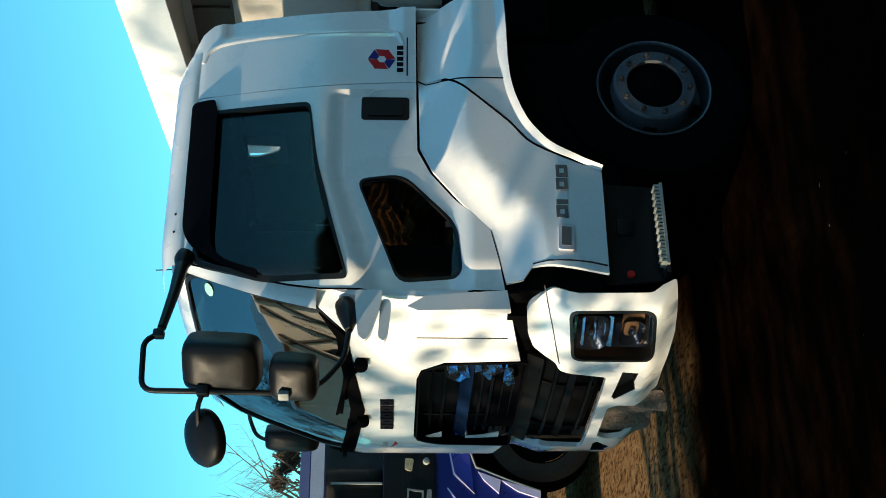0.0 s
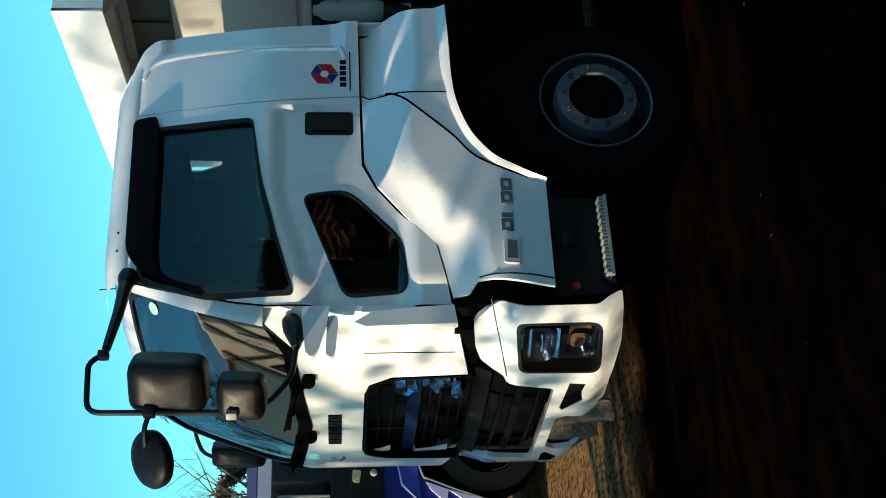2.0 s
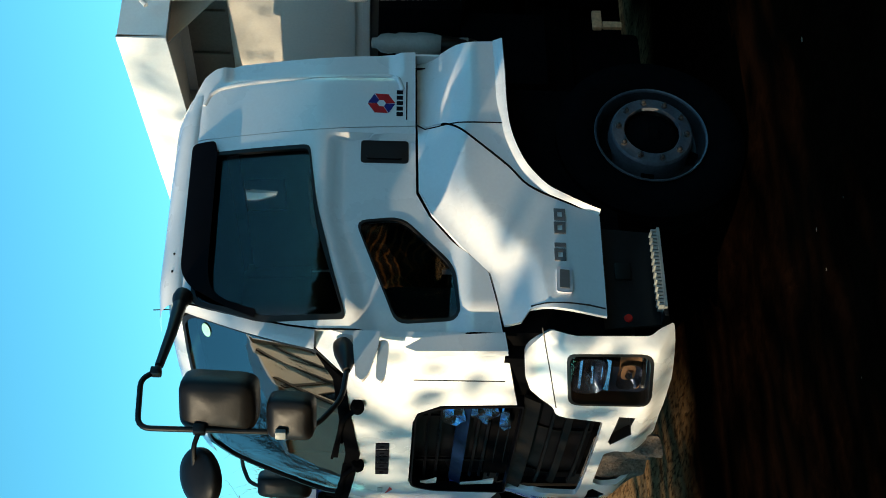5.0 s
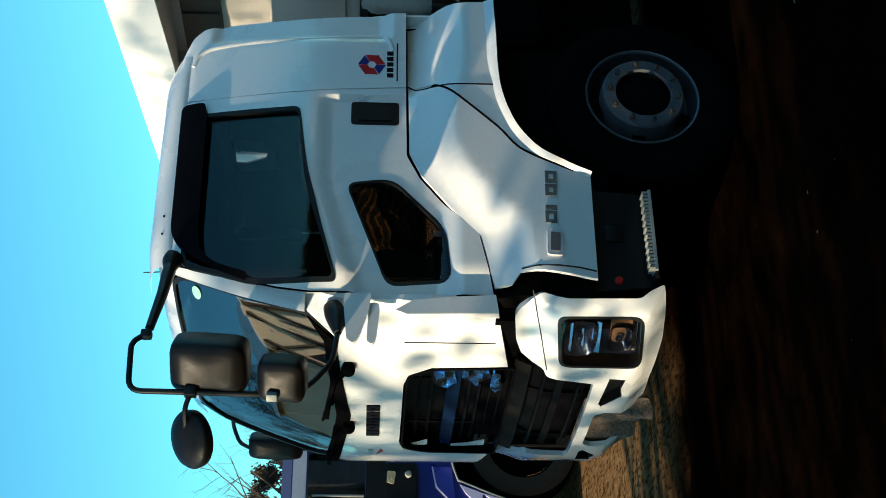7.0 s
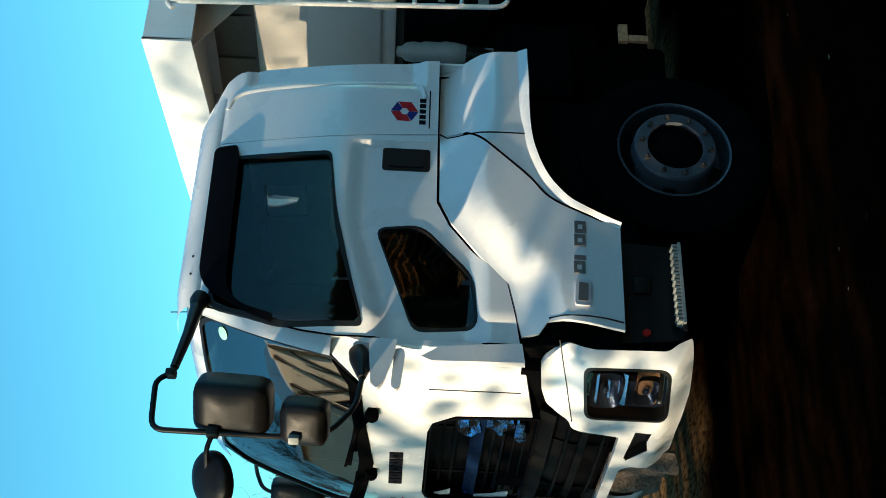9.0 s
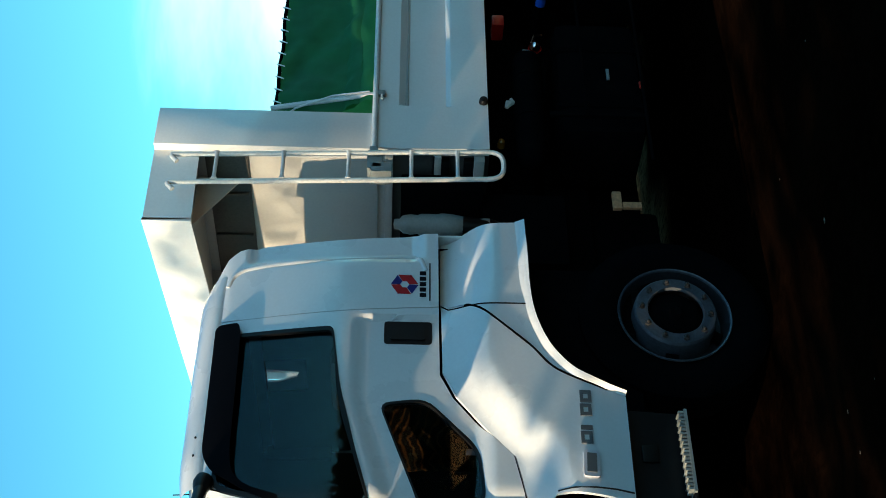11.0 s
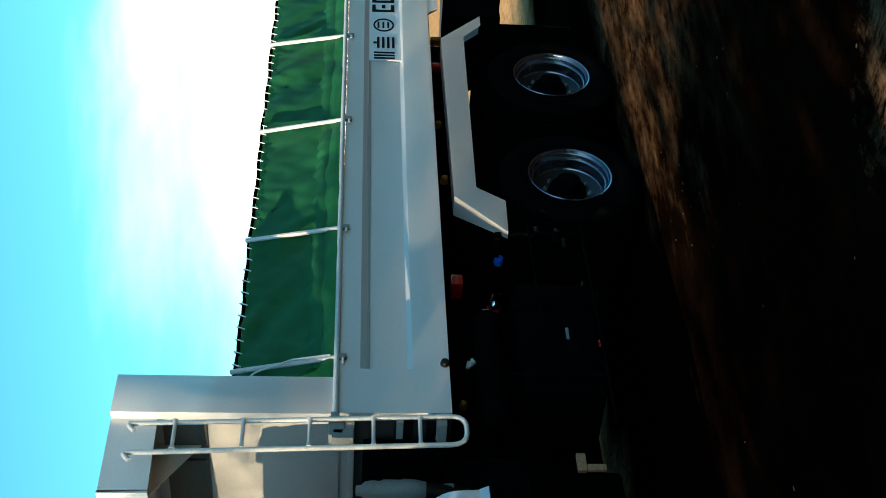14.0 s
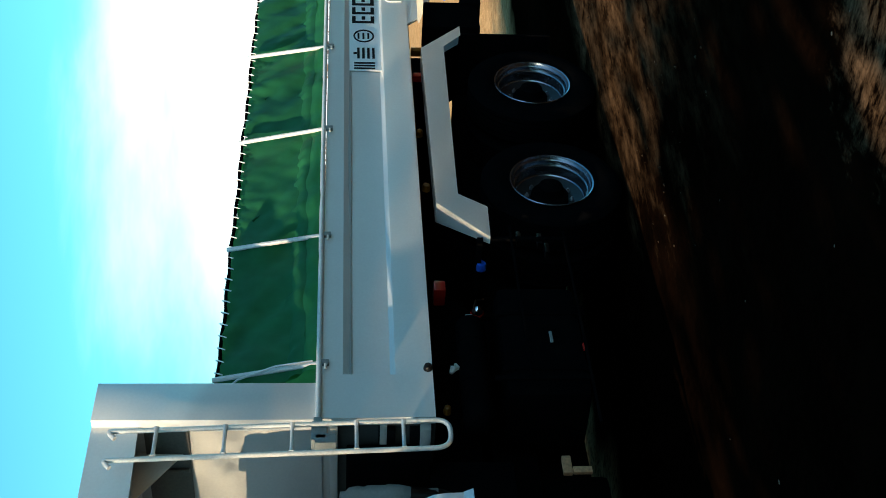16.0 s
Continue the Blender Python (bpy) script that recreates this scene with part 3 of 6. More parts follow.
# raised air guide by the door
part("air_guide", panel([(-0.43, 1.818), (-0.377, 1.734), (-0.362, 1.60), (-0.343, 1.343), (-0.442, 1.330), (-0.452, 1.765)], [], lambda x, z, d: (x, 0.002 + d, z), 0.05, 0.06), M_WHITE, lid)
part("corner_fin", panel(rounded([(-0.34, 2.062), (-0.41, 2.060), (-0.575, 2.045), (-0.605, 2.015), (-0.56, 1.980), (-0.42, 1.940), (-0.34, 1.93)], 0.02), [], lambda x, z, d: (x, 0.012 + d, z), 0.03, 0.03), M_WHITE, lid)
part("corner_hook", panel(rounded([(-0.38, 1.940), (-0.575, 1.952), (-0.600, 1.928), (-0.57, 1.905), (-0.42, 1.890), (-0.38, 1.895)], 0.02), [], lambda x, z, d: (x, 0.03 + d, z), 0.03, 0.03), M_WHITE, lid)

grille = part("grille", panel(rounded([(0.63, 1.742), (1.67, 1.742), (1.72, 1.6), (1.74, 1.20), (0.56, 1.20), (0.58, 1.6)], [0.1, 0.1, 0.05, 0.02, 0.02, 0.05]), [], lambda y, z, d: front(y, z, d + 0.12), 0.02, 0.1), M_GRILLE, truck)
part("grille_frame", ring(rounded([(0.66, 1.742), (1.64, 1.742), (1.715, 1.6), (1.735, 1.20), (0.565, 1.20), (0.585, 1.6)], [0.1, 0.1, 0.05, 0.02, 0.02, 0.05]), 0.009, front, -0.003, 0.06), M_GRILLE, grille)
# the wide bar's navy paints in the sky's reflection
for k, z in enumerate((1.665, 1.60, 1.49, 1.40, 1.345, 1.29, 1.235)):
    wide = k == 2
    h = 0.032 if wide else 0.007
    part("slat", panel([(0.60, z - h), (1.70, z - h), (1.70, z + h), (0.60, z + h)], [], lambda y, zz, d: front(y, zz, d + (0.055 if wide else 0.085) + 0.5 * (zz - z)), 0.012, 0.12), M_SKYNAVY if wide else M_GRILLE, grille, "grille bar in navy for the sky's reflection" if wide else "")
for y in (0.86, 1.44):
    part("grille_strut", panel([(y - 0.012, 1.22), (y + 0.012, 1.22), (y + 0.012, 1.72), (y - 0.012, 1.72)], [], lambda a, b, d: front(a, b, d + 0.09), 0.012, 0.2), M_GRILLE, grille)
# end pieces of the bars, the sky's blue reflection put into their colour
for z0, z1, y0, y1 in ((1.475, 1.60, 0.63, 0.84), (1.30, 1.455, 0.62, 0.80), (1.235, 1.30, 0.64, 0.92)):
    part("bar_end", panel(rounded([(y0, z0 + 0.03), (y1 - 0.05, z0), (y1 + 0.02, (z0 + z1) / 2), (y1 - 0.05, z1), (y0, z1)], 0.02), [], lambda y, z, d: front(y, z, d + 0.04 - 0.022 * noise.noise(Vector((y * 14, z * 17, z0)))), 0.012, 0.015), M_SKYTINT, grille, "faceted bar end tinted blue for the sky's reflection", smooth=12)
# bright reflections at the far bar ends, painted as white slivers
for z0, z1 in ((1.593, 1.712), (1.265, 1.455)):
    part("tip_glint", panel(rounded([(1.585, z0), (1.665, z0), (1.685, 0.7 * z1 + 0.3 * z0), (1.690, z1), (1.672, z1), (1.645, 0.5 * (z0 + z1))], 0.008), [], lambda y, z, d: front(y, z, d + 0.03), 0.01, 0.03), M_WHITE, grille, "white sliver for the glint at the bar's tip")

# maker's mark on the lid: five plain dark blocks
for k in range(5):
    y = 1.0 + k * 0.088
    bm = panel([(y, 1.872), (y + 0.068, 1.872), (y + 0.068, 1.945), (y, 1.945)], [[(y + 0.026, 1.897), (y + 0.044, 1.897), (y + 0.044, 1.921), (y + 0.026, 1.921)]], lambda a, b, d: front(a, b, d - 0.008), 0.01, 0)
    part("mark_block", bm, M_DECAL_BLACK, lid)
part("mark_red", panel([(1.66, 1.86), (1.78, 1.885), (1.70, 1.845)], [], lambda a, b, d: front(a, b, d - 0.004), 0.004, 0), M_DECAL_RED, lid)
part("mark_grey", panel([(1.67, 1.90), (1.76, 1.90), (1.76, 1.93), (1.67, 1.93)], [], lambda a, b, d: front(a, b, d - 0.004), 0.004, 0), M_GROOVE, lid)

# ---- bumper ----
def bumper_x(y, z):
    u = abs(y - W / 2) / (W / 2)
    return -0.555 + 0.16 * u ** 3 + 0.10 * smooth01((0.62 - z) / 0.16) + 0.05 * smooth01((z - 0.98) / 0.2)


def bump(y, z, d):
    """The bumper's skin; its ends bend round the corners."""
    m = y > W / 2
    q = W - y if m else y
    if q >= 0.08:
        x, yy = bumper_x(q, z) + d, q
    else:
        s, r = 0.08 - q, 0.11
        a = min(s / r, 1.45)
        x = bumper_x(0.08, z) + (r - d) * (1 - math.cos(a)) + d + max(0, s - 1.45 * r) + 0.25 * s * math.cos(a)
        yy = 0.08 - (r - d) * math.sin(a)
    if m:
        x += 0.16 * min(max(y - 1.25, 0), 0.43) ** 2 + 0.18 * max(y - 1.68, 0)
    return (x, W - yy if m else yy, z)


def mirror_y(loop):
    return [(W - y, z) for y, z in reversed(loop)]


lamp_loop = [tuple(p) for p in rounded([(0.07, 1.038), (0.42, 0.990), (0.425, 0.590), (0.065, 0.632)], 0.06)]
fog_loop = [(0.53, 0.725), (0.80, 0.742), (0.835, 0.722), (0.715, 0.632), (0.624, 0.650), (0.54, 0.640)]
foot_b = [(-0.06, 0.535), (0.137, 0.507), (0.313, 0.488), (0.55, 0.488), (0.66, 0.492), (0.86, 0.484), (0.935, 0.525), (0.905, 0.69), (0.95, 0.742)]
rise_b = [(-0.083, 0.60), (-0.033, 0.65), (-0.027, 0.97), (-0.02, 1.12), (0.027, 1.175), (0.08, 1.222), (0.123, 1.24), (0.277, 1.222), (0.386, 1.186), (0.445, 1.13), (0.48, 1.065), (0.535, 1.045), (0.583, 0.80)]
outline_b = foot_b + mirror_y(foot_b) + [(W - y - (0.20 if z > 1.04 else 0.11) * smooth01(y / 0.4), z) for y, z in rise_b] + rise_b[::-1]
bumper = part("bumper", panel(rounded(outline_b, 0.02), [lamp_loop, mirror_y(lamp_loop), fog_loop, mirror_y(fog_loop)], bump, 0.03, 0.05), M_WHITE, truck)
part("bumper_seam", tube([bump(y, z, -0.001) for y, z in flowing([(-0.02, 1.165), (0.10, 1.136), (0.214, 1.108), (0.34, 1.080), (0.475, 1.050)])], 0.0035, 5), M_BLACK, bumper)

for s in (0, 1):
    loop = lamp_loop if s == 0 else mirror_y(lamp_loop)
    lamp = part("headlamp", panel(loop, [], lambda y, z, d: bump(y, z, d + 0.072), 0.01, 0.1), M_LAMPBACK, truck, "rectangular headlamp behind clear glass")
    part("headlamp_frame", ring(loop, 0.009, bump, -0.003, 0.08), M_BLACK, lamp)
    cy = 0.24 if s == 0 else W - 0.24
    for z, r in ((0.915, 0.085), (0.72, 0.060)):
        bm = bmesh.new()
        rings = []
        for i in range(7):
            a = i / 6
            ring_pts = []
            for k in range(24):
                ca, sa = math.cos(k * math.pi / 12), math.sin(k * math.pi / 12)
                ey, ez = r * a * 1.45 * math.copysign(abs(ca) ** 0.6, ca), r * a * math.copysign(abs(sa) ** 0.6, sa)
                ring_pts.append(bm.verts.new(bump(cy + ey, z + ez, 0.066 - 0.045 * a * a)))
            rings.append(ring_pts)
        for p, q in zip(rings[1:], rings[2:]):
            for k in range(24):
                bm.faces.new((p[k], p[(k + 1) % 24], q[(k + 1) % 24], q[k]))
        bm.faces.new(rings[1])
        c = Vector(bump(cy, z, 0.066))
        part("reflector", bm, M_REFLECT, lamp)
        part("bulb", lathe([(0.0, -0.022), (0.014, -0.018), (0.018, 0.0), (0.018, 0.012)], c + Vector((-0.03, 0, 0)), "y", 12), M_LAMPCHROME, lamp)
    for z, w, hh in ((0.838, 0.040, 0.105), (0.962, 0.012, 0.10), (0.905, 0.010, 0.06)):
        part("lens_rib", panel([(cy - hh, z - w / 2), (cy + hh, z - w / 2 - 0.01), (cy + hh, z + w / 2 - 0.01), (cy - hh, z + w / 2)], [], lambda y, zz, d: bump(y, zz, d + 0.035 + 0.3 * (zz - z)), 0.006, 0.06), M_LAMPCHROME, lamp)
    part("turn_lamp", panel(rounded([(cy - 0.13, 0.668), (cy + 0.12, 0.650), (cy + 0.12, 0.755), (cy - 0.13, 0.775)], 0.02), [], lambda y, z, d: bump(y, z, d + 0.05), 0.012, 0.06), M_TURN, lamp, "smoked brown turn lamp")
    part("side_lens", panel([(cy - 0.13, 0.640), (cy + 0.13, 0.618), (cy + 0.13, 0.640), (cy - 0.13, 0.662)], [], lambda y, z, d: bump(y, z, d + 0.06), 0.02, 0.1), M_CHROME, lamp)
    pane("lens", loop, 0.008, bump, M_CLEAR, lamp, 0.1)
    floop = fog_loop if s == 0 else mirror_y(fog_loop)
    part("fog_pocket", ring(floop, 0.006, bump, 0.004, 0.075), M_BLACK, bumper)
    part("fog_recess", panel(floop, [], lambda y, z, d: bump(y, z, d + 0.06), 0.01, 0), M_BLACK, bumper)

low_edge = [(0.49, 1.20), (0.495, 1.07), (0.55, 1.04), (0.60, 0.805)]
low = part("lower_grille", panel(low_edge + [(y - 0.13, z) for y, z in mirror_y(low_edge)], [], lambda y, z, d: bump(y, z, d + 0.10), 0.02, 0.1), M_GRILLE, truck, "dark lower grille between the bumper halves")
for z, h in ((0.845, 0.012), (0.935, 0.034), (1.03, 0.012)):
    e = 0.62 - (z - 0.80) * 0.24
    part("slat", panel([(e, z), (W - e - 0.14, z), (W - e - 0.14, z + h), (e, z + h)], [], lambda y, zz, d: bump(y, zz, d + 0.055 + 0.5 * (zz - z)), 0.018, 0.15), M_LOWSLAT, low)
for y in (0.86, 1.44):
    part("strut", panel([(y - 0.010, 0.82), (y + 0.010, 0.82), (y + 0.010, 1.10), (y - 0.010, 1.10)], [], lambda a, b, d: bump(a, b, d + 0.085), 0.02, 0.1), M_LOWSLAT, low)
part("upper_lip", panel([(0.50, 1.12), (1.66, 1.12), (1.66, 1.20), (0.50, 1.20)], [], lambda y, z, d: bump(y, z, d + 0.01 + 0.3 * (z - 1.12)), 0.02, 0.15), M_LOWSLAT, low)
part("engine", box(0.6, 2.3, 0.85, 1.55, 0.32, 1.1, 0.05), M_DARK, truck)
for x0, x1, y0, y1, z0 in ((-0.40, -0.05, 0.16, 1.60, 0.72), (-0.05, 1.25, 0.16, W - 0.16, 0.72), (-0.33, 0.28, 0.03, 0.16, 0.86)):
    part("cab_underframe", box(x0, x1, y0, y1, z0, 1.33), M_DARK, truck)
part("front_flap", panel(rounded([(0.84, 0.80), (1.52, 0.80), (1.50, 0.58), (1.40, 0.44), (1.26, 0.42), (1.16, 0.45), (1.02, 0.40), (0.88, 0.46)], 0.02), [], lambda y, z, d: (-0.50 + d + (0.05 * math.sin(y * 37 + z * 9) + 0.10 * math.sin(y * 13 + 1 + z * 6)) * (0.80 - z) + 0.1 * (0.7 - z), y, z), 0.012, 0.03),
     material("dusty_rubber", (0.085, 0.062, 0.048), 0.9, var=0.7, scale=11, bump=1.0), truck, "dusty torn rubber flap")

# step and its recess
step_well = part("step_well", panel([(-0.285, 0.86), (0.29, 0.86), (0.27, 0.55), (-0.25, 0.53)], [], lambda x, z, d: (x, 0.06 + d, z), 0.02, 0), M_BLACK, truck)
part("step_side", box(-0.25, 0.24, -0.03, 0.10, 0.555, 0.575, 0.004), M_BLACK, step_well)
# metal tread in mid grey: the step's shade put into its colour
teeth = bmesh.new()
for k in range(22):
    x = -0.205 + k * 0.02
    add_box(teeth, x, x + 0.011, -0.045, 0.02, 0.572, 0.60 + 0.004 * (k % 2))
add_box(teeth, -0.215, 0.235, -0.05, 0.03, 0.562, 0.576)
part("tread_plate", teeth, M_GREYPL, step_well, "toothed metal tread in grey for its shade")
part("vent_plate", box(-0.01, 0.085, 0.045, 0.06, 0.70, 0.785, 0.01), M_MIRROR_BACK, step_well)
part("reflector", lathe([(0.0, 0.045), (0.018, 0.045), (0.022, 0.055)], (-0.225, 0, 0.735), "y", 12), M_RED, step_well)

# marks on the side: ring of two colours, a bar of small writing, plain blocks and a chrome badge
mx, mz = 1.005, 1.951
for k, mat in ((0, M_DECAL_RED), (1, M_DECAL_BLUE), (2, M_DECAL_RED), (3, M_DECAL_RED), (4, M_DECAL_BLUE), (5, M_DECAL_RED)):
    a0, a1 = radians(60 * k + (27 if k in (3, 0) else 32)), radians(60 * k + (93 if k in (2, 5) else 88))
    pts = [(mx - 0.072 * math.cos(a0), mz + 0.072 * math.sin(a0)), (mx - 0.072 * math.cos(a1), mz + 0.072 * math.sin(a1)), (mx - 0.024 * math.cos(a1), mz + 0.024 * math.sin(a1)), (mx - 0.024 * math.cos(a0), mz + 0.024 * math.sin(a0))]
    part("decal_piece", panel(pts, [], lambda a, b, d: near_side(a, b, d - 0.003), 0.002, 0), mat, truck)
for k in range(5):
    x = 0.924 + k * 0.036
    part("decal_bar", panel([(x, 1.838), (x + 0.026, 1.838), (x + 0.026, 1.872), (x, 1.872)], [], lambda a, b, d: near_side(a, b, d - 0.003), 0.002, 0), M_DECAL_BLACK, truck)
part("decal_line", panel([(0.90, 1.815), (1.15, 1.815), (1.15, 1.822), (0.90, 1.822)], [], lambda a, b, d: near_side(a, b, d - 0.003), 0.002, 0), M_DECAL_BLACK, truck)
for k in range(4):
    x = -0.008 + k * 0.077
    w = 0.022 if k == 1 else 0.066
    z = 1.075 - k * 0.003
    holes = [] if k == 1 else [[(x + 0.018, z - 0.012), (x + 0.05, z - 0.012), (x + 0.05, z + 0.012), (x + 0.018, z + 0.012)]]
    part("name_block", panel([(x, z - 0.028), (x + w, z - 0.028), (x + w, z + 0.028), (x, z + 0.028)], holes, lambda a, b, d: near_side(a, b, d - 0.008), 0.01, 0), M_NAME, truck)
bx = panel(rounded([(-0.19, 1.028), (-0.05, 1.022), (-0.046, 1.098), (-0.186, 1.104)], 0.015), [], lambda a, b, d: near_side(a, b, d - 0.014), 0.016, 0)
badge = part("badge", bx, M_BADGE, truck, "small chrome badge")
part("badge_field", panel([(-0.168, 1.042), (-0.068, 1.037), (-0.065, 1.083), (-0.165, 1.089)], [], lambda a, b, d: near_side(a, b, d - 0.018), 0.004, 0), M_NAME, badge)

# ---- mirrors ----
def mirror_head(name, centre, normal, w, h, t, label, parent, up=(0, 0, 1)):
    """A rounded housing with its back towards normal."""
    n = Vector(normal).normalized()
    side = Vector(up).cross(n).normalized()
    u = n.cross(side)
    c = Vector(centre)
    bm = bmesh.new()
    rows = []
    for i, (k, d) in enumerate(((1.0, -0.5), (1.0, 0.0), (0.97, 0.3), (0.86, 0.47), (0.6, 0.55), (0.25, 0.58))):
        row = []
        for j in range(32):
            a = 2 * math.pi * j / 32
            ca, sa = math.cos(a), math.sin(a)
            q = 0.38
            ex = math.copysign(abs(ca) ** q, ca) * w / 2 * k
            ez = math.copysign(abs(sa) ** q, sa) * h / 2 * k
            row.append(bm.verts.new(c + side * ex + u * ez + n * d * t))
        rows.append(row)
    for a, b in zip(rows, rows[1:]):
        for j in range(32):
            bm.faces.new((a[j], a[(j + 1) % 32], b[(j + 1) % 32], b[j]))
    bm.faces.new(rows[-1])
    bm.faces.new(rows[0][::-1])
    return part(name, bm, M_MIRROR_BACK, parent, label, smooth=50)


arm_pts = bend([(-0.17, 0.06, 2.885), (-0.40, -0.05, 2.895), (-0.64, -0.13, 2.928), (-0.685, -0.135, 2.992), (-0.920, -0.135, 2.982), (-0.928, -0.13, 2.40), (-0.86, -0.05, 2.21), (-0.715, -0.03, 2.10), (-0.56, 0.0, 2.085), (-0.44, 0.08, 2.07)], 0.06)
arm = part("mirror_arm", tube(arm_pts, 0.013, 10), M_BLACK, truck, "black tubular mirror bracket")
part("arm_sleeve", tube([(-0.16, 0.06, 2.885), (-0.20, 0.045, 2.888), (-0.40, -0.05, 2.895), (-0.61, -0.12, 2.922)], [0.030, 0.034, 0.026, 0.020], 12), M_BLACK, arm)
part("sleeve_boot", tube([(-0.13, 0.07, 2.878), (-0.165, 0.058, 2.886), (-0.21, 0.04, 2.889)], [0.044, 0.046, 0.032], 12), M_BLACK, arm)
part("arm_clamp", box(-0.665, -0.625, -0.155, -0.105, 2.905, 2.955, 0.012), M_BLACK, arm)
part("arm_foot", tube([(-0.37, 0.10, 2.115), (-0.43, 0.075, 2.095), (-0.49, 0.045, 2.088), (-0.56, 0.0, 2.085)], [0.045, 0.055, 0.040, 0.018], 12), M_BLACK, arm)
part("arm_knuckle", box(-0.945, -0.90, -0.16, -0.11, 2.685, 2.74, 0.010), M_BLACK, arm)
mirror_head("main_mirror", (-0.805, -0.165, 2.635), (-0.75, -0.62, 0.10), 0.25, 0.345, 0.13, "large dark mirror housing seen from behind", truck)
small = mirror_head("kerb_mirror", (-0.876, -0.178, 2.315), (-0.78, -0.60, 0.12), 0.201, 0.211, 0.10, "small dark mirror housing", truck)
part("mirror_clip", box(-0.022, 0.022, -0.018, 0.018, -0.024, 0.024, 0.008, Matrix.Translation((-0.957, -0.176, 2.355)) @ Matrix.Rotation(0.66, 4, "Z")), M_GREYPL, small)
rc = Vector((-1.082, 0.02, 2.716))
rn = Vector((-0.42, -0.55, 0.72)).normalized()
bm = bmesh.new()
s1 = Vector((0, 0, 1)).cross(rn).normalized()
s2 = rn.cross(s1)
rings = [[bm.verts.new(rc + (s1 * math.cos(k * math.pi / 16) + s2 * math.sin(k * math.pi / 16)) * r + rn * d) for k in range(32)] for r, d in ((0.128, -0.03), (0.132, 0.0), (0.12, 0.018), (0.08, 0.035), (0.03, 0.042))]
for a, b in zip(rings, rings[1:]):
    for k in range(32):
        bm.faces.new((a[k], a[(k + 1) % 32], b[(k + 1) % 32], b[k]))
bm.faces.new(rings[-1])
bm.faces.new(rings[0][::-1])
front_mirror = part("round_mirror", bm, M_MIRROR_BACK, truck, "round dark convex mirror on a stalk", smooth=50)
part("stalk", tube(bend([(-0.925, -0.135, 2.71), (-0.99, -0.11, 2.735), (-1.07, 0.0, 2.735)], 0.04), 0.012, 8), M_BLACK, front_mirror)
part("far_mirror_arm", tube(bend([(0.03, 2.14, 2.79), (-0.01, 2.50, 2.797), (-0.115, 2.50, 2.752), (-0.15, 2.50, 2.68), (-0.15, 2.50, 2.15), (-0.20, 2.24, 2.06)], 0.05), 0.013, 8), M_BLACK, truck)
mirror_head("far_mirror", (-0.128, 2.52, 2.522), (-0.72, -0.62, 0.04), 0.15, 0.35, 0.12, "dark mirror housing on the far door", truck)


# ---- wheels ----
def tyre_mesh(c, y0, width, R=0.51, r=0.30):
    prof = [(r, y0 + 0.02), (r + 0.03, y0 + 0.004), (r + 0.10, y0 - 0.012), (R - 0.05, y0 - 0.004), (R - 0.014, y0 + 0.02)]
    n = 5
    for k in range(n):
        a, b = y0 + 0.03 + (width - 0.06) * k / n, y0 + 0.03 + (width - 0.06) * (k + 1) / n
        prof += [(R, a + 0.003), (R, b - 0.010), (R - 0.013, b - 0.008), (R - 0.013, b)]
    prof += [(R - 0.02, y0 + width - 0.02), (R - 0.06, y0 + width), (r, y0 + width - 0.03)]
    return lathe(prof, c, "y", 56)


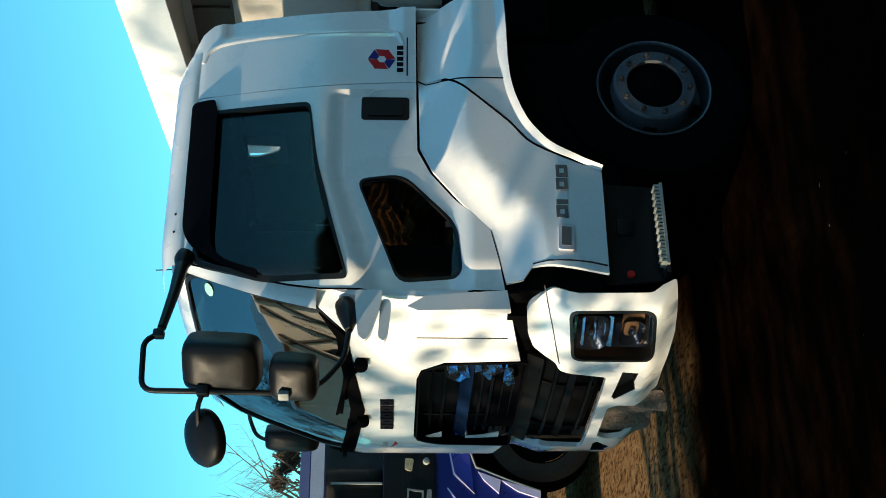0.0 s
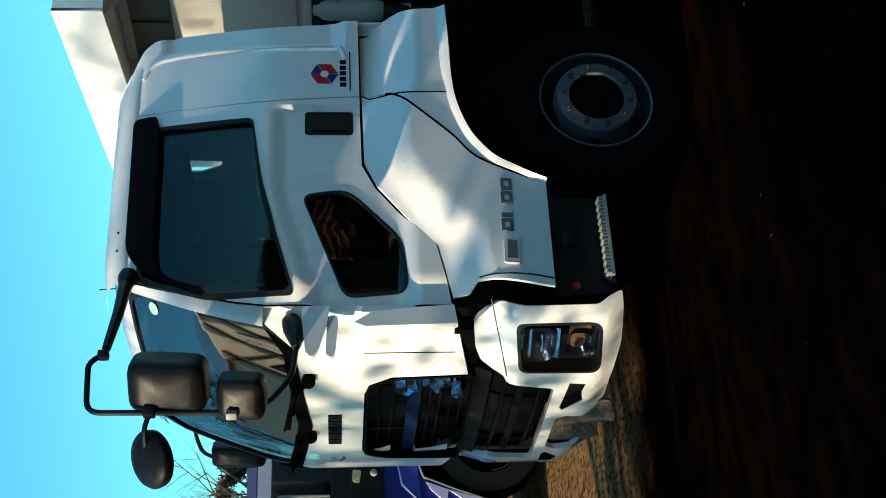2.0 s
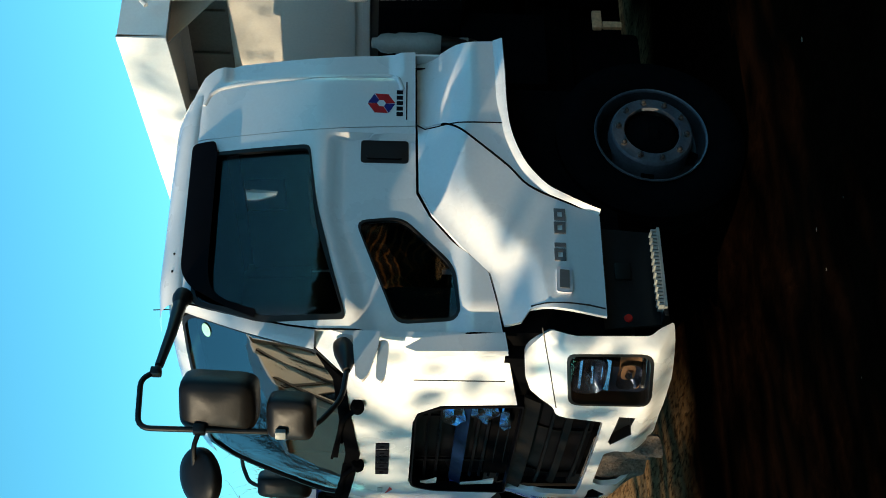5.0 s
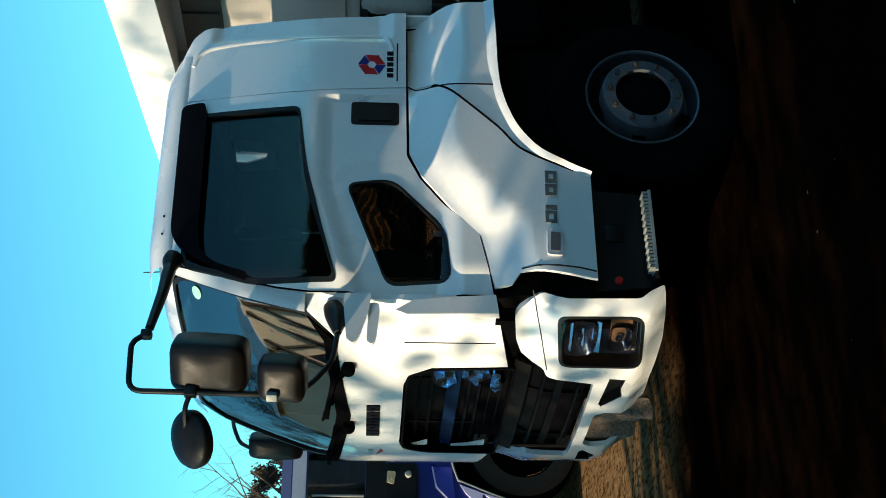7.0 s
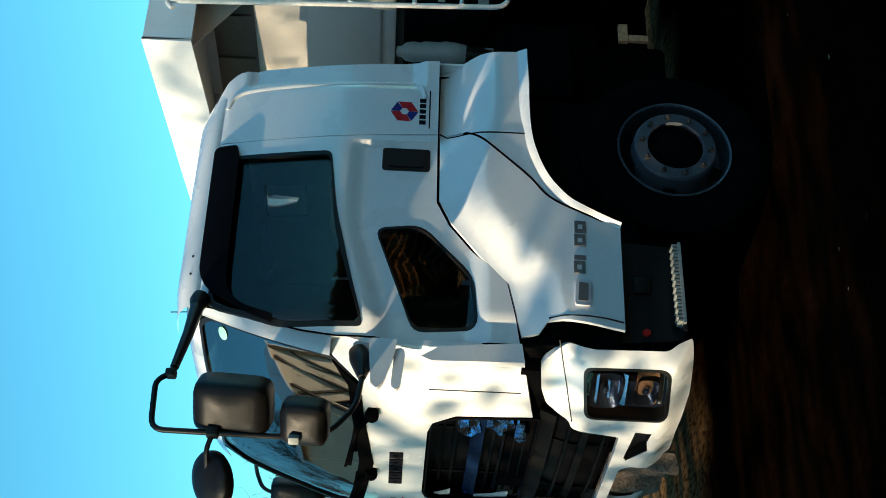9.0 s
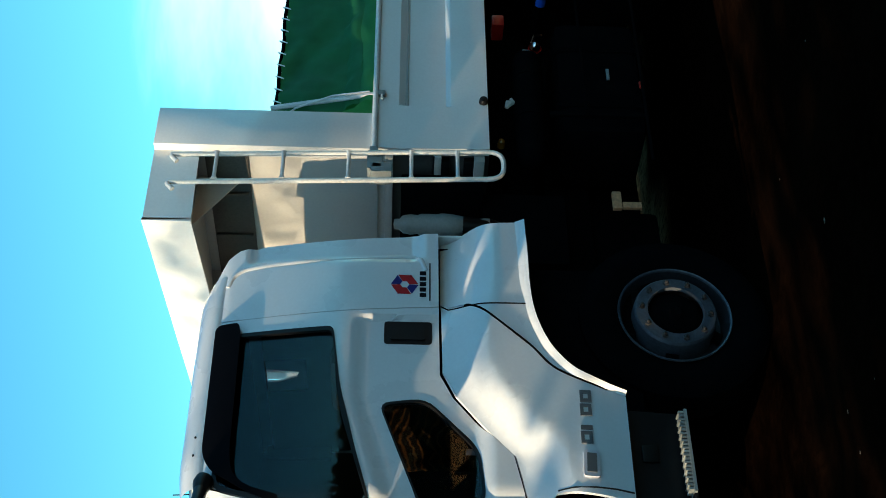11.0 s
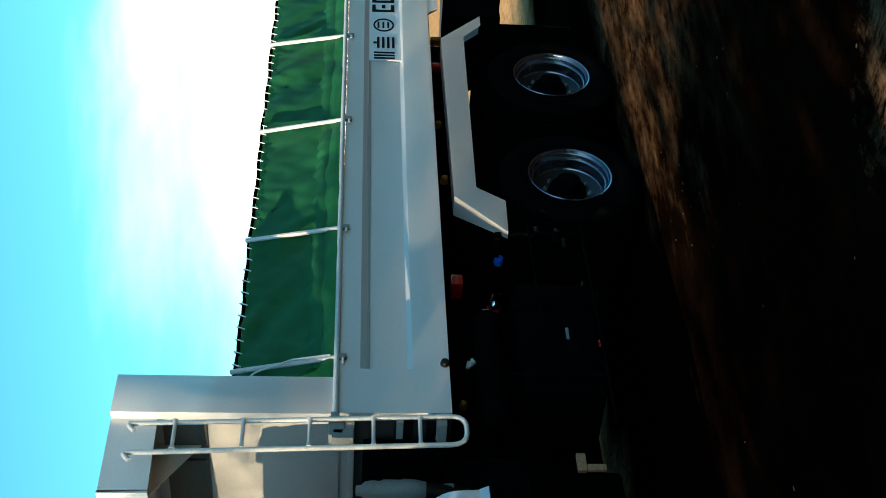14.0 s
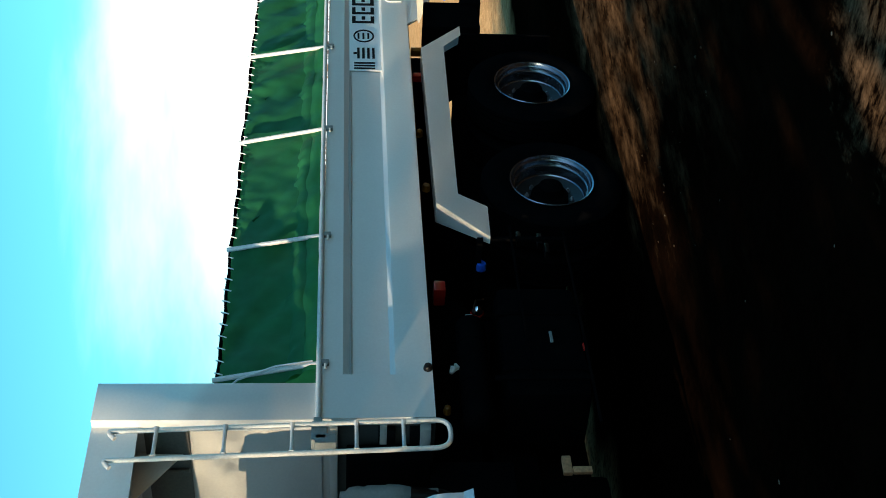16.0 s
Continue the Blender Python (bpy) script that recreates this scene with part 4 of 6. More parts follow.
def wheel(x, rear, side):
    c = Vector((x, 0, 0.51))
    tyre = tyre_mesh(c, 0.095, 0.29)
    if rear:
        extra = tyre_mesh(c, 0.43, 0.29)
        tmp = bpy.data.meshes.new("tmp")
        extra.to_mesh(tmp)
        extra.free()
        tyre.from_mesh(tmp)
        bpy.data.meshes.remove(tmp)
        rim = lathe([(0.298, 0.115), (0.307, 0.100), (0.303, 0.094), (0.293, 0.100), (0.287, 0.118), (0.279, 0.126), (0.274, 0.150), (0.270, 0.158), (0.262, 0.163), (0.259, 0.20), (0.255, 0.235), (0.245, 0.245)], c, "y", 64)
        disc = lathe([(0.246, 0.243), (0.175, 0.27), (0.14, 0.285), (0.0, 0.285)], c, "y", 40)
        hub = lathe([(0.0, 0.13), (0.06, 0.135), (0.085, 0.15), (0.10, 0.21), (0.135, 0.225), (0.14, 0.285)], c, "y", 28)
        bolt_r, bolt_y = 0.165, 0.262
    else:
        rim = lathe([(0.298, 0.115), (0.307, 0.100), (0.303, 0.094), (0.295, 0.098), (0.291, 0.108)], c, "y", 56)
        barrel = lathe([(0.291, 0.108), (0.284, 0.13), (0.262, 0.20), (0.225, 0.22)], c, "y", 56)
        disc = lathe([(0.226, 0.22), (0.224, 0.12), (0.220, 0.082), (0.210, 0.069), (0.152, 0.066), (0.146, 0.085)], c, "y", 56)
        hub = lathe([(0.0, 0.075), (0.03, 0.070), (0.05, 0.085), (0.10, 0.088), (0.13, 0.098), (0.148, 0.12)], c, "y", 32)
        bolt_r, bolt_y = 0.182, 0.066
    flip = Matrix.Identity(4)
    if side:
        flip = Matrix.Translation((0, W + 0.09, 0)) @ Matrix.Diagonal((1, -1, 1, 1))
    if rear:
        barrel = lathe([(0.262, 0.199), (0.254, 0.236)], c, "y", 40)
    for b in (tyre, rim, hub, disc, barrel):
        b.transform(flip)
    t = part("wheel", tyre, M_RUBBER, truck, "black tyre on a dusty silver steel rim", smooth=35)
    part("rim", rim, M_RIM if rear else M_HUBSTEEL, t, smooth=30)
    part("rim_barrel", barrel, M_DISC, t, smooth=30)
    part("wheel_disc", disc, M_DISC if rear else M_HUBSTEEL, t, smooth=30)
    part("hub", hub, M_DARK, t)
    for k in range(10):
        a = 2 * math.pi * (k + 0.3) / 10
        p = c + Vector((bolt_r * math.cos(a), 0, bolt_r * math.sin(a)))
        bb = lathe([(0.0, bolt_y - 0.03), (0.008, bolt_y - 0.028), (0.010, bolt_y - 0.014), (0.017, bolt_y - 0.012), (0.017, bolt_y + 0.004)], p, "y", 6)
        bb.transform(flip)
        part("wheel_nut", bb, M_STEEL if rear else M_NUT, t, smooth=20)
        if not rear and k % 2 == 0:
            a += 0.31
            q = c + Vector((0.243 * math.cos(a), 0.165, 0.243 * math.sin(a)))
            hh = box(-0.028, 0.028, -0.012, 0.012, -0.035, 0.035, 0.01, Matrix.Translation(q) @ Matrix.Rotation(-a, 4, "Y"))
            hh.transform(flip)
            part("hand_hole", hh, M_DARK, t)


for side in (0, 1):
    wheel(0.924, False, side)
    wheel(4.415, True, side)
    wheel(5.725, True, side)

# ---- the dump truck: load bed ----
BW = 2.40                     # width of the bed
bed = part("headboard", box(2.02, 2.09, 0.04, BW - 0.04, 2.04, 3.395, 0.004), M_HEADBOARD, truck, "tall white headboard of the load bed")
for y0, y1 in ((0.0, 0.09), (BW - 0.09, BW)):
    part("corner_post", box(1.985, 2.275, y0, y1, 2.13, 3.398, 0.006), M_BODY, bed)
part("canopy_side", panel([(1.47, 3.13), (1.46, 3.395), (2.0, 3.398), (2.0, 3.14)], [], lambda x, z, d: (x, 0.055 + d, z), 0.012, 0), M_BODY, bed)
part("canopy_side", panel([(1.47, 3.13), (1.46, 3.395), (2.0, 3.398), (2.0, 3.14)], [], lambda x, z, d: (x, BW - 0.055 - d, z), 0.012, 0), M_BODY, bed)
def canopy_slope(y):
    return -0.062 * (y - 0.055)


part("canopy_front", panel([(0.055, 3.13), (BW - 0.055, 3.13), (BW - 0.055, 3.40), (0.055, 3.40)], [], lambda y, z, d: (1.455 + d, y, z + canopy_slope(y)), 0.02, 0.3), M_BODY, bed, "white cab guard over the cab roof")
part("canopy_top", panel([(1.475, 0.067), (2.02, 0.067), (2.02, BW - 0.067), (1.475, BW - 0.067)], [], lambda x, y, d: (x, y, 3.375 + d + canopy_slope(y) * (2.02 - x) / 0.545), 0.015, 0.3), M_BODY, bed)
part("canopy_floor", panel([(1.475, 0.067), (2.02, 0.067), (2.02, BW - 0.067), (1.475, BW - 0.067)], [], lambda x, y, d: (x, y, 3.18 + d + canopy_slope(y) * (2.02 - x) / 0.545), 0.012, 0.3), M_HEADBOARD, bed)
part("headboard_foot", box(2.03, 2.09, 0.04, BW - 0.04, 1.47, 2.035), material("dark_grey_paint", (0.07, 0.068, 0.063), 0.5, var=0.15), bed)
for z in (1.52, 1.70):
    part("foot_socket", box(1.99, 2.03, 0.10, 0.22, z, z + 0.10, 0.008), M_BLACK, bed)
for y in (0.30, 1.2, 2.1):
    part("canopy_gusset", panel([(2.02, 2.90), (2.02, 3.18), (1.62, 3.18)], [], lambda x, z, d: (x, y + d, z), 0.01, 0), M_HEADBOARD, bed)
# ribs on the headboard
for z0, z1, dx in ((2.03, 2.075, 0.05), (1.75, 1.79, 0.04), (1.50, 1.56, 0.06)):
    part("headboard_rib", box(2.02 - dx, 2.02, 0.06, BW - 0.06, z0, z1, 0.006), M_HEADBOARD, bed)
# shadow under the cab guard put into the colour of a ribbed plate
part("guard_shade_plate", box(2.004, 2.018, 0.095, BW - 0.095, 2.872, 3.12, 0.003), M_GUARDSHADE, bed, "dark plate for the shadow under the cab guard")
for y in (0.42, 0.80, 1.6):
    part("plate_rib", box(1.985, 2.004, y, y + 0.025, 2.885, 3.11, 0.004), M_GUARDSHADE, bed)
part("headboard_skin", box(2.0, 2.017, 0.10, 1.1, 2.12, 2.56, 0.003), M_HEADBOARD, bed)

# side gates with a long pressed field
FIELD = (2.345, 7, 1.691, 2.003)


def gate_depth(x, z):
    x0, x1, z0, z1 = FIELD
    e = min((x - x0) / 0.012, (x1 - x) / 0.012, (z - z0) / 0.032, (z1 - z) / 0.058)
    return 0.042 * max(0.0, min(1.0, e))


def gate(sign, y):
    xs = [2.0, 2.345, 2.357] + [2.6 + 0.4 * k for k in range(11)] + [6.988, 7.0, 7.285]
    zs = [1.475, 1.50, 1.665, 1.694, 1.723, 1.83, 1.945, 1.974, 2.003, 2.06, 2.13]
    bm, grid = bmesh.new(), []
    for x in xs:
        grid.append([bm.verts.new((x, y + sign * (gate_depth(x, z) + 0.004 * math.sin(x * 2.3 + z * 5)), z + (0.01 * (x - 2) / 5 if z < 1.6 else 0))) for z in zs])
    for a, b in zip(grid, grid[1:]):
        for k in range(len(zs) - 1):
            bm.faces.new((a[k], a[k + 1], b[k + 1], b[k]))
    r = bmesh.ops.extrude_face_region(bm, geom=bm.faces[:])
    bmesh.ops.translate(bm, verts=[v for v in r["geom"] if isinstance(v, bmesh.types.BMVert)], vec=(0, sign * 0.055, 0))
    return part("side_gate", bm, M_BODY, truck, "long white pressed-steel side of the load bed", smooth=25)


near_gate = gate(1, 0.0)
far_gate = gate(-1, BW)
part("field_strip", box(2.36, 6.985, 0.0275, 0.030, 1.953, 1.995), M_GROOVE, near_gate)
part("tailgate", box(7.21, 7.27, 0.06, BW - 0.06, 1.47, 2.12, 0.01), M_BODY, truck)
part("bed_floor", box(2.09, 7.21, 0.06, BW - 0.06, 1.47, 1.53), M_BODY, truck)
part("rear_skirt", panel([(6.43, 1.50), (6.54, 1.395), (7.29, 1.385), (7.285, 1.49)], [], lambda x, z, d: (x, 0.004 + d, z), 0.02, 0), M_BODY, near_gate)
part("top_rail", tube([(1.93, -0.012, 2.14), (4.5, -0.012, 2.15), (7.30, -0.012, 2.155)], 0.017, 10), M_ALU, near_gate)
part("top_rail", tube([(1.93, BW + 0.012, 2.14), (7.30, BW + 0.012, 2.155)], 0.017, 10), M_ALU, far_gate)

# pale plate with dark bars
plate = part("marking_plate", box(5.74, 6.975, 0.024, 0.030, 1.71, 1.962), material("pale_plate", (0.82, 0.84, 0.86), 0.35, var=0.03), near_gate, "pale plate with rows of dark bars")


def bar(x0, x1, z0, z1):
    part("marking_bar", box(x0, x1, 0.019, 0.024, z0, z1), M_DECAL_BLACK, plate)


for x in (5.76, 5.80, 5.84):
    bar(x, x + 0.018, 1.76, 1.925)
for z in (1.76, 1.80, 1.84, 1.88):
    bar(5.92, 6.08, z, z + 0.020)
bar(5.985, 6.01, 1.902, 1.93)
part("marking_ring", panel([(6.27 + 0.10 * math.cos(k * 0.314), 1.845 + 0.085 * math.sin(k * 0.314)) for k in range(20)], [[(6.27 + 0.085 * math.cos(k * 0.314), 1.845 + 0.072 * math.sin(k * 0.314)) for k in range(20)]], lambda a, b, d: (a, 0.019 + d, b), 0.005, 0), M_DECAL_BLACK, plate)
for z in (1.80, 1.84, 1.88):
    bar(6.225, 6.315, z, z + 0.016)
for x in (6.48, 6.63, 6.78):
    bar(x, x + 0.03, 1.755, 1.94)
    bar(x + 0.03, x + 0.11, 1.755, 1.785)
    bar(x + 0.03, x + 0.11, 1.91, 1.94)
    bar(x + 0.06, x + 0.11, 1.83, 1.86)
part("side_marker", panel(rounded([(6.80, 1.665), (6.985, 1.665), (6.985, 1.52), (6.80, 1.52)], [0.06, 0.06, 0.005, 0.005]), [], lambda x, z, d: (x, -0.012 + d, z), 0.02, 0), M_BODY, near_gate)
part("marker_slot", panel(rounded([(6.845, 1.63), (6.94, 1.63), (6.94, 1.53), (6.845, 1.53)], [0.04, 0.04, 0.005, 0.005]), [], lambda x, z, d: (x, -0.016 + d, z), 0.004, 0), M_DARK, near_gate)
part("knob", lathe([(0.0, -0.03), (0.022, -0.028), (0.028, -0.01), (0.028, 0.01)], (2.39, 0, 1.502), "y", 14), M_BLACK, near_gate)

# tarpaulin along the near side, leaning inwards, laced to a rope
def tarp_sheet(y_of, x0, x1, z0, z1, sag, jag=0.0):
    bm, grid = bmesh.new(), []
    n, m = 220, 15
    for i in range(n + 1):
        x = x0 + (x1 - x0) * i / n
        row = []
        for j in range(m + 1):
            v = j / m
            z = z0 + (z1 - z0) * v
            wr = 0.035 * noise.noise(Vector((x * 1.9, v * 1.4, 0.3))) + 0.045 * noise.noise(Vector((x * 4.4 + v * 2, v * 1.8, 4.1)))
            wr += 0.010 * noise.noise(Vector((x * 13 - v * 4, v * 3.5, 1.1))) * (0.3 + v)
            wr *= min(1.0, 0.25 + v / 0.25)
            # loose hem that stands off at the foot
            wr += 0.012 * math.sin(x * 9 + 3 * v) * (1 - v) ** 3 - 0.055 * (1 - smooth01((v - 0.10) / 0.13)) + 0.012 * max(0, 1 - v / 0.1)
            bay = ((x - 2.45) / 1.25) % 1.0
            z += -sag * math.sin(math.pi * bay) * v * 0.6 - (0.012 * abs(math.sin(x * 24)) if j == m else 0)
            if jag and j < 6:
                z -= jag * (1 - v) * (abs(noise.noise(Vector((x * 7, 2.2, 0)))) + 0.5 * abs(math.sin(x * 29)))
            if x > 7.12:
                z -= 1.0 * (x - 7.12) * v
            row.append(bm.verts.new((x, y_of(v) + wr, z)))
        grid.append(row)
    for a, b in zip(grid, grid[1:]):
        for j in range(m):
            bm.faces.new((a[j], a[j + 1], b[j + 1], b[j]))
    return bm


part("tarpaulin", tarp_sheet(lambda v: 0.035 + 0.175 * v, 2.38, 7.36, 2.148, 2.758, 0.010), M_TARP, truck, "green translucent side tarpaulin laced to a rope", smooth=80)
part("tarpaulin_liner", tarp_sheet(lambda v: 0.075 + 0.16 * v, 2.38, 7.10, 2.245, 2.735, 0.012, 0.02), M_TARP, truck, smooth=80)
part("tarpaulin_flap", tarp_sheet(lambda v: 0.235 + 0.035 * v, 2.38, 7.2, 2.625, 2.745, 0.012, 0.07), M_TARP, truck, smooth=80)
rope_pts = [(2.30 + 0.12 * k, 0.208 + 0.005 * math.sin(k * 2.1), 2.758 - 0.008 * math.sin(math.pi * (((0.12 * k - 0.15) / 1.25) % 1.0)) + 0.005 * math.sin(k * 1.7)) for k in range(41)] + [(7.19, 0.208, 2.755)]
rope = part("rope", tube(rope_pts, 0.012, 6), M_DARK, truck, "dark lacing rope along the tarpaulin's top edge")
for k in range(44):
    x = 2.42 + k * 0.109
    part("lace", tube([(x, 0.190, 2.722), (x + 0.012, 0.190, 2.748), (x + 0.034, 0.204, 2.773), (x + 0.026, 0.220, 2.754)], 0.0045, 5), M_BODY, rope, "pale lacing loop")
for y, s in ((0.0, 1), (BW, -1)):
    for x, top in ((2.43, 2.46), (3.632, 3.68), (4.878, 4.925), (6.045, 6.14)):
        hoop = part("hoop", tube(bend([(x, y - s * 0.006, 2.11), (x, y + s * 0.004, 2.18), (top, y + s * 0.165, 2.775)], 0.02), 0.016, 8), M_ALU, truck, "bright tube hoop carrying the tarpaulin")
        part("hoop_socket", box(x - 0.02, x + 0.02, y - 0.022 if s > 0 else y - 0.006, y + 0.006 if s > 0 else y + 0.022, 2.085, 2.145, 0.004), M_GREYPL, hoop)
        part("hoop_pin", tube([(x - 0.06, y - s * 0.02, 2.105), (x - 0.02, y - s * 0.02, 2.105)], 0.008, 6), M_ALU, hoop)
part("stay_rope", tube([(2.33, 0.16, 2.735), (2.40, 0.10, 2.62), (2.43, 0.02, 2.40), (2.445, -0.01, 2.18)], 0.006, 6), M_ALU, truck)
part("far_tarpaulin", tarp_sheet(lambda v: BW - 0.035 - 0.165 * v, 2.38, 7.3, 2.16, 2.50, 0.02), M_TARP, truck, smooth=80)

# ladder on the headboard
def ladder_x(x, z):
    """The ladder leans a little: its head stands further forward than its foot."""
    return x + 0.035 * (3.26 - z)


lad = part("ladder", tube(bend([(1.555, -0.095, 3.225), (1.602, -0.10, 3.268), (ladder_x(1.612, 1.41), -0.105, 1.41), (ladder_x(1.818, 1.41), -0.105, 1.41), (1.808, -0.10, 3.268), (1.762, -0.095, 3.225)], 0.09, 6), 0.0145, 10), M_ALU, truck, "bright tubular ladder with a rounded foot")
for z in (3.008, 2.638, 2.276, 1.926, 1.668):
    part("rung", tube([(ladder_x(1.612, z), -0.105, z), (ladder_x(1.62, z) + 0.02, -0.105, z), (ladder_x(1.81, z) - 0.02, -0.105, z), (ladder_x(1.818, z), -0.105, z)], [0.021, 0.0115, 0.0115, 0.021], 8), M_ALU, lad)
bracket = part("ladder_bracket", box(1.755, 1.895, -0.09, 0.0, 2.085, 2.175, 0.012), M_GREYPL, lad, "pale clamp block")
part("clamp_jaw", box(1.735, 1.80, -0.09, 0.03, 2.035, 2.155, 0.010), M_GREYPL, bracket)
part("clamp_arm", box(1.895, 1.96, -0.05, -0.015, 2.115, 2.165, 0.006), M_GREYPL, bracket)
part("ladder_stay", tube([(ladder_x(1.818, 1.6), -0.10, 1.6), (2.03, 0.05, 1.6)], 0.012, 6), M_ALU, lad)

# grey intake behind the cab
duct = lathe([(0.0, 2.02), (0.03, 2.015), (0.032, 1.985), (0.052, 1.965), (0.060, 1.92), (0.055, 1.88), (0.064, 1.86), (0.064, 1.76), (0.070, 1.745), (0.066, 1.68), (0.055, 1.62), (0.045, 1.60), (0.045, 1.46)], (1.72, 0.35, 0), "z", 24)
intake = part("air_intake", duct, M_GREYPL, truck, "grey moulded air intake behind the cab", smooth=50)
part("intake_hose", tube([(1.72, 0.35, 1.62), (1.71, 0.36, 1.45), (1.66, 0.42, 1.25)], [0.055, 0.055, 0.055], 12), M_MIRROR_BACK, intake)
part("back_equipment", add_box(add_box(box(1.45, 1.98, 0.35, 2.0, 1.0, 1.50, 0.02), 1.5, 1.9, 0.75, 1.5, 1.5, 1.9, 0.02), 1.86, 1.98, 0.2, 0.9, 1.50, 1.98, 0.01), M_DARK, truck)

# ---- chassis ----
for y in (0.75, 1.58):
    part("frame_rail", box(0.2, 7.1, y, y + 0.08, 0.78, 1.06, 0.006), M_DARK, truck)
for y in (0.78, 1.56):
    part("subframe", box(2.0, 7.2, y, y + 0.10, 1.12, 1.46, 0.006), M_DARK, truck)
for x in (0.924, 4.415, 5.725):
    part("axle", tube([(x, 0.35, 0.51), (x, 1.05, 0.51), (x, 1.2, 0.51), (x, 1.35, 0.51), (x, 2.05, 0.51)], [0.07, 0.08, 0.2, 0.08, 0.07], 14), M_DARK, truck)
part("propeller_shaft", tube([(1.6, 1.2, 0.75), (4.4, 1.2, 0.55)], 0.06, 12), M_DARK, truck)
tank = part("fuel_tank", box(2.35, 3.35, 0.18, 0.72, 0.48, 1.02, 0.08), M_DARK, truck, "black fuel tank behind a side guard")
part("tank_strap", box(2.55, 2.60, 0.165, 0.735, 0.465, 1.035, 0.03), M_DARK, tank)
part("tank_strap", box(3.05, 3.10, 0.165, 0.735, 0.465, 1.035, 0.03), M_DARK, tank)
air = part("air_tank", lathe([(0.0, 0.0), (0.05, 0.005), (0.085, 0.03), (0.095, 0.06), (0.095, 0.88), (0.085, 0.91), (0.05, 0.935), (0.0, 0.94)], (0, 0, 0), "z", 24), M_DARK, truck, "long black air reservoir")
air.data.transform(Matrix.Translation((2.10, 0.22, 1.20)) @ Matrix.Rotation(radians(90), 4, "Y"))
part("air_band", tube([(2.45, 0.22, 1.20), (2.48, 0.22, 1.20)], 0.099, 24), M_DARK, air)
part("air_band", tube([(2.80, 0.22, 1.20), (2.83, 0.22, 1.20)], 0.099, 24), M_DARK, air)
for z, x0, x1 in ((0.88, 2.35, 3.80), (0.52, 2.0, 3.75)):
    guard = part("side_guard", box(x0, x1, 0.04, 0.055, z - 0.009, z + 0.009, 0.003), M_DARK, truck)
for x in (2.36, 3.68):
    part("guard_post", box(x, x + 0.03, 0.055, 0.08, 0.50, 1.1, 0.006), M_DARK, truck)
# two unseen blocks added to keep low sun off the rear tyres
part("sun_block_box", box(1.9, 3.75, 1.72, 2.34, 0.38, 1.1, 0.03), M_DARK, truck, "unseen black box on the far side, added to block the sun")
part("sun_block_bar", box(3.62, 3.74, 0.70, 1.72, 0.30, 1.1, 0.02), M_DARK, truck)
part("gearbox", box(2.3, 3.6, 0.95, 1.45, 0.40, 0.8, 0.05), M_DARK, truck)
# small fittings that catch the eye against the black
part("work_lamp", box(3.32, 3.42, 0.20, 0.34, 1.33, 1.41, 0.012), M_RED, truck, "red side lamp under the bed")
part("blue_cap", lathe([(0.0, 0.22), (0.03, 0.222), (0.036, 0.235), (0.036, 0.28)], (3.63, 0, 1.072), "y", 16), M_BLUE, truck, "blue filler cap")
valve = part("valve", lathe([(0.0, 0.19), (0.022, 0.2), (0.034, 0.22), (0.04, 0.26), (0.02, 0.28)], (3.15, 0, 1.135), "y", 14), M_CHROME, truck, "polished valve with a red ring")
part("valve_ring", lathe([(0.042, 0.235), (0.046, 0.245), (0.042, 0.255)], (3.15, 0, 1.135), "y", 14), M_RED, valve)
part("valve_tail", tube([(3.17, 0.22, 1.155), (3.22, 0.20, 1.14), (3.25, 0.22, 1.09)], 0.01, 6), M_CHROME, valve)
part("tag", box(2.99, 3.055, 0.17, 0.18, 1.18, 1.225, 0.004), M_GREYPL, truck)
part("tag", box(2.43, 2.475, 0.17, 0.18, 1.135, 1.17, 0.004), M_GREYPL, truck)
part("rag", tube([(2.55, 0.2, 1.345), (2.58, 0.19, 1.33), (2.60, 0.2, 1.305), (2.625, 0.19, 1.315)], [0.012, 0.024, 0.02, 0.008], 7), M_BODY, truck, "scrap of white cloth")
part("marker_lamp", lathe([(0.0, 0.10), (0.018, 0.11), (0.024, 0.13), (0.024, 0.16)], (2.24, 0.06, 1.385), "y", 14), M_AMBER, truck)
part("marker_lamp", lathe([(0.0, 0.10), (0.024, 0.11), (0.032, 0.13), (0.032, 0.16)], (4.44, 0.06, 1.41), "y", 14), M_AMBER, truck)
part("marker_lamp", lathe([(0.0, 0.10), (0.02, 0.11), (0.028, 0.13), (0.028, 0.16)], (5.13, 0.06, 1.43), "y", 14), M_AMBER, truck)
part("side_reflector", box(2.70, 2.76, 0.14, 0.155, 0.49, 0.515, 0.006), M_RED, truck)
part("guard_tape", box(2.78, 2.88, 0.155, 0.165, 0.69, 0.71, 0.003), M_GREYPL, truck)
for x0, z in ((3.72, 0.80), (3.70, 0.66), (3.60, 0.62)):
    part("bracket", box(x0, x0 + 0.10, 0.10, 0.16, z, z + 0.03, 0.006), M_MIRROR_BACK, truck)
# the bracket's warm sunlit tone is put into its colour
M_SUNBROWN = material("sunlit_brown", (0.55, 0.24, 0.11), 0.8, var=0.3, scale=20)
part("step_plate", add_box(box(1.79, 1.92, 0.24, 0.27, 0.688, 0.742, 0.006), 1.79, 1.835, 0.235, 0.26, 0.575, 0.686, 0.005), M_SUNBROWN, truck, "pale bracket below the frame in a sunlit brown")

# rear mudguard: bent white sheet with a side flange
LINE = [(6.385, 1.055), (6.023, 1.389), (3.979, 1.372), (3.605, 1.03)]


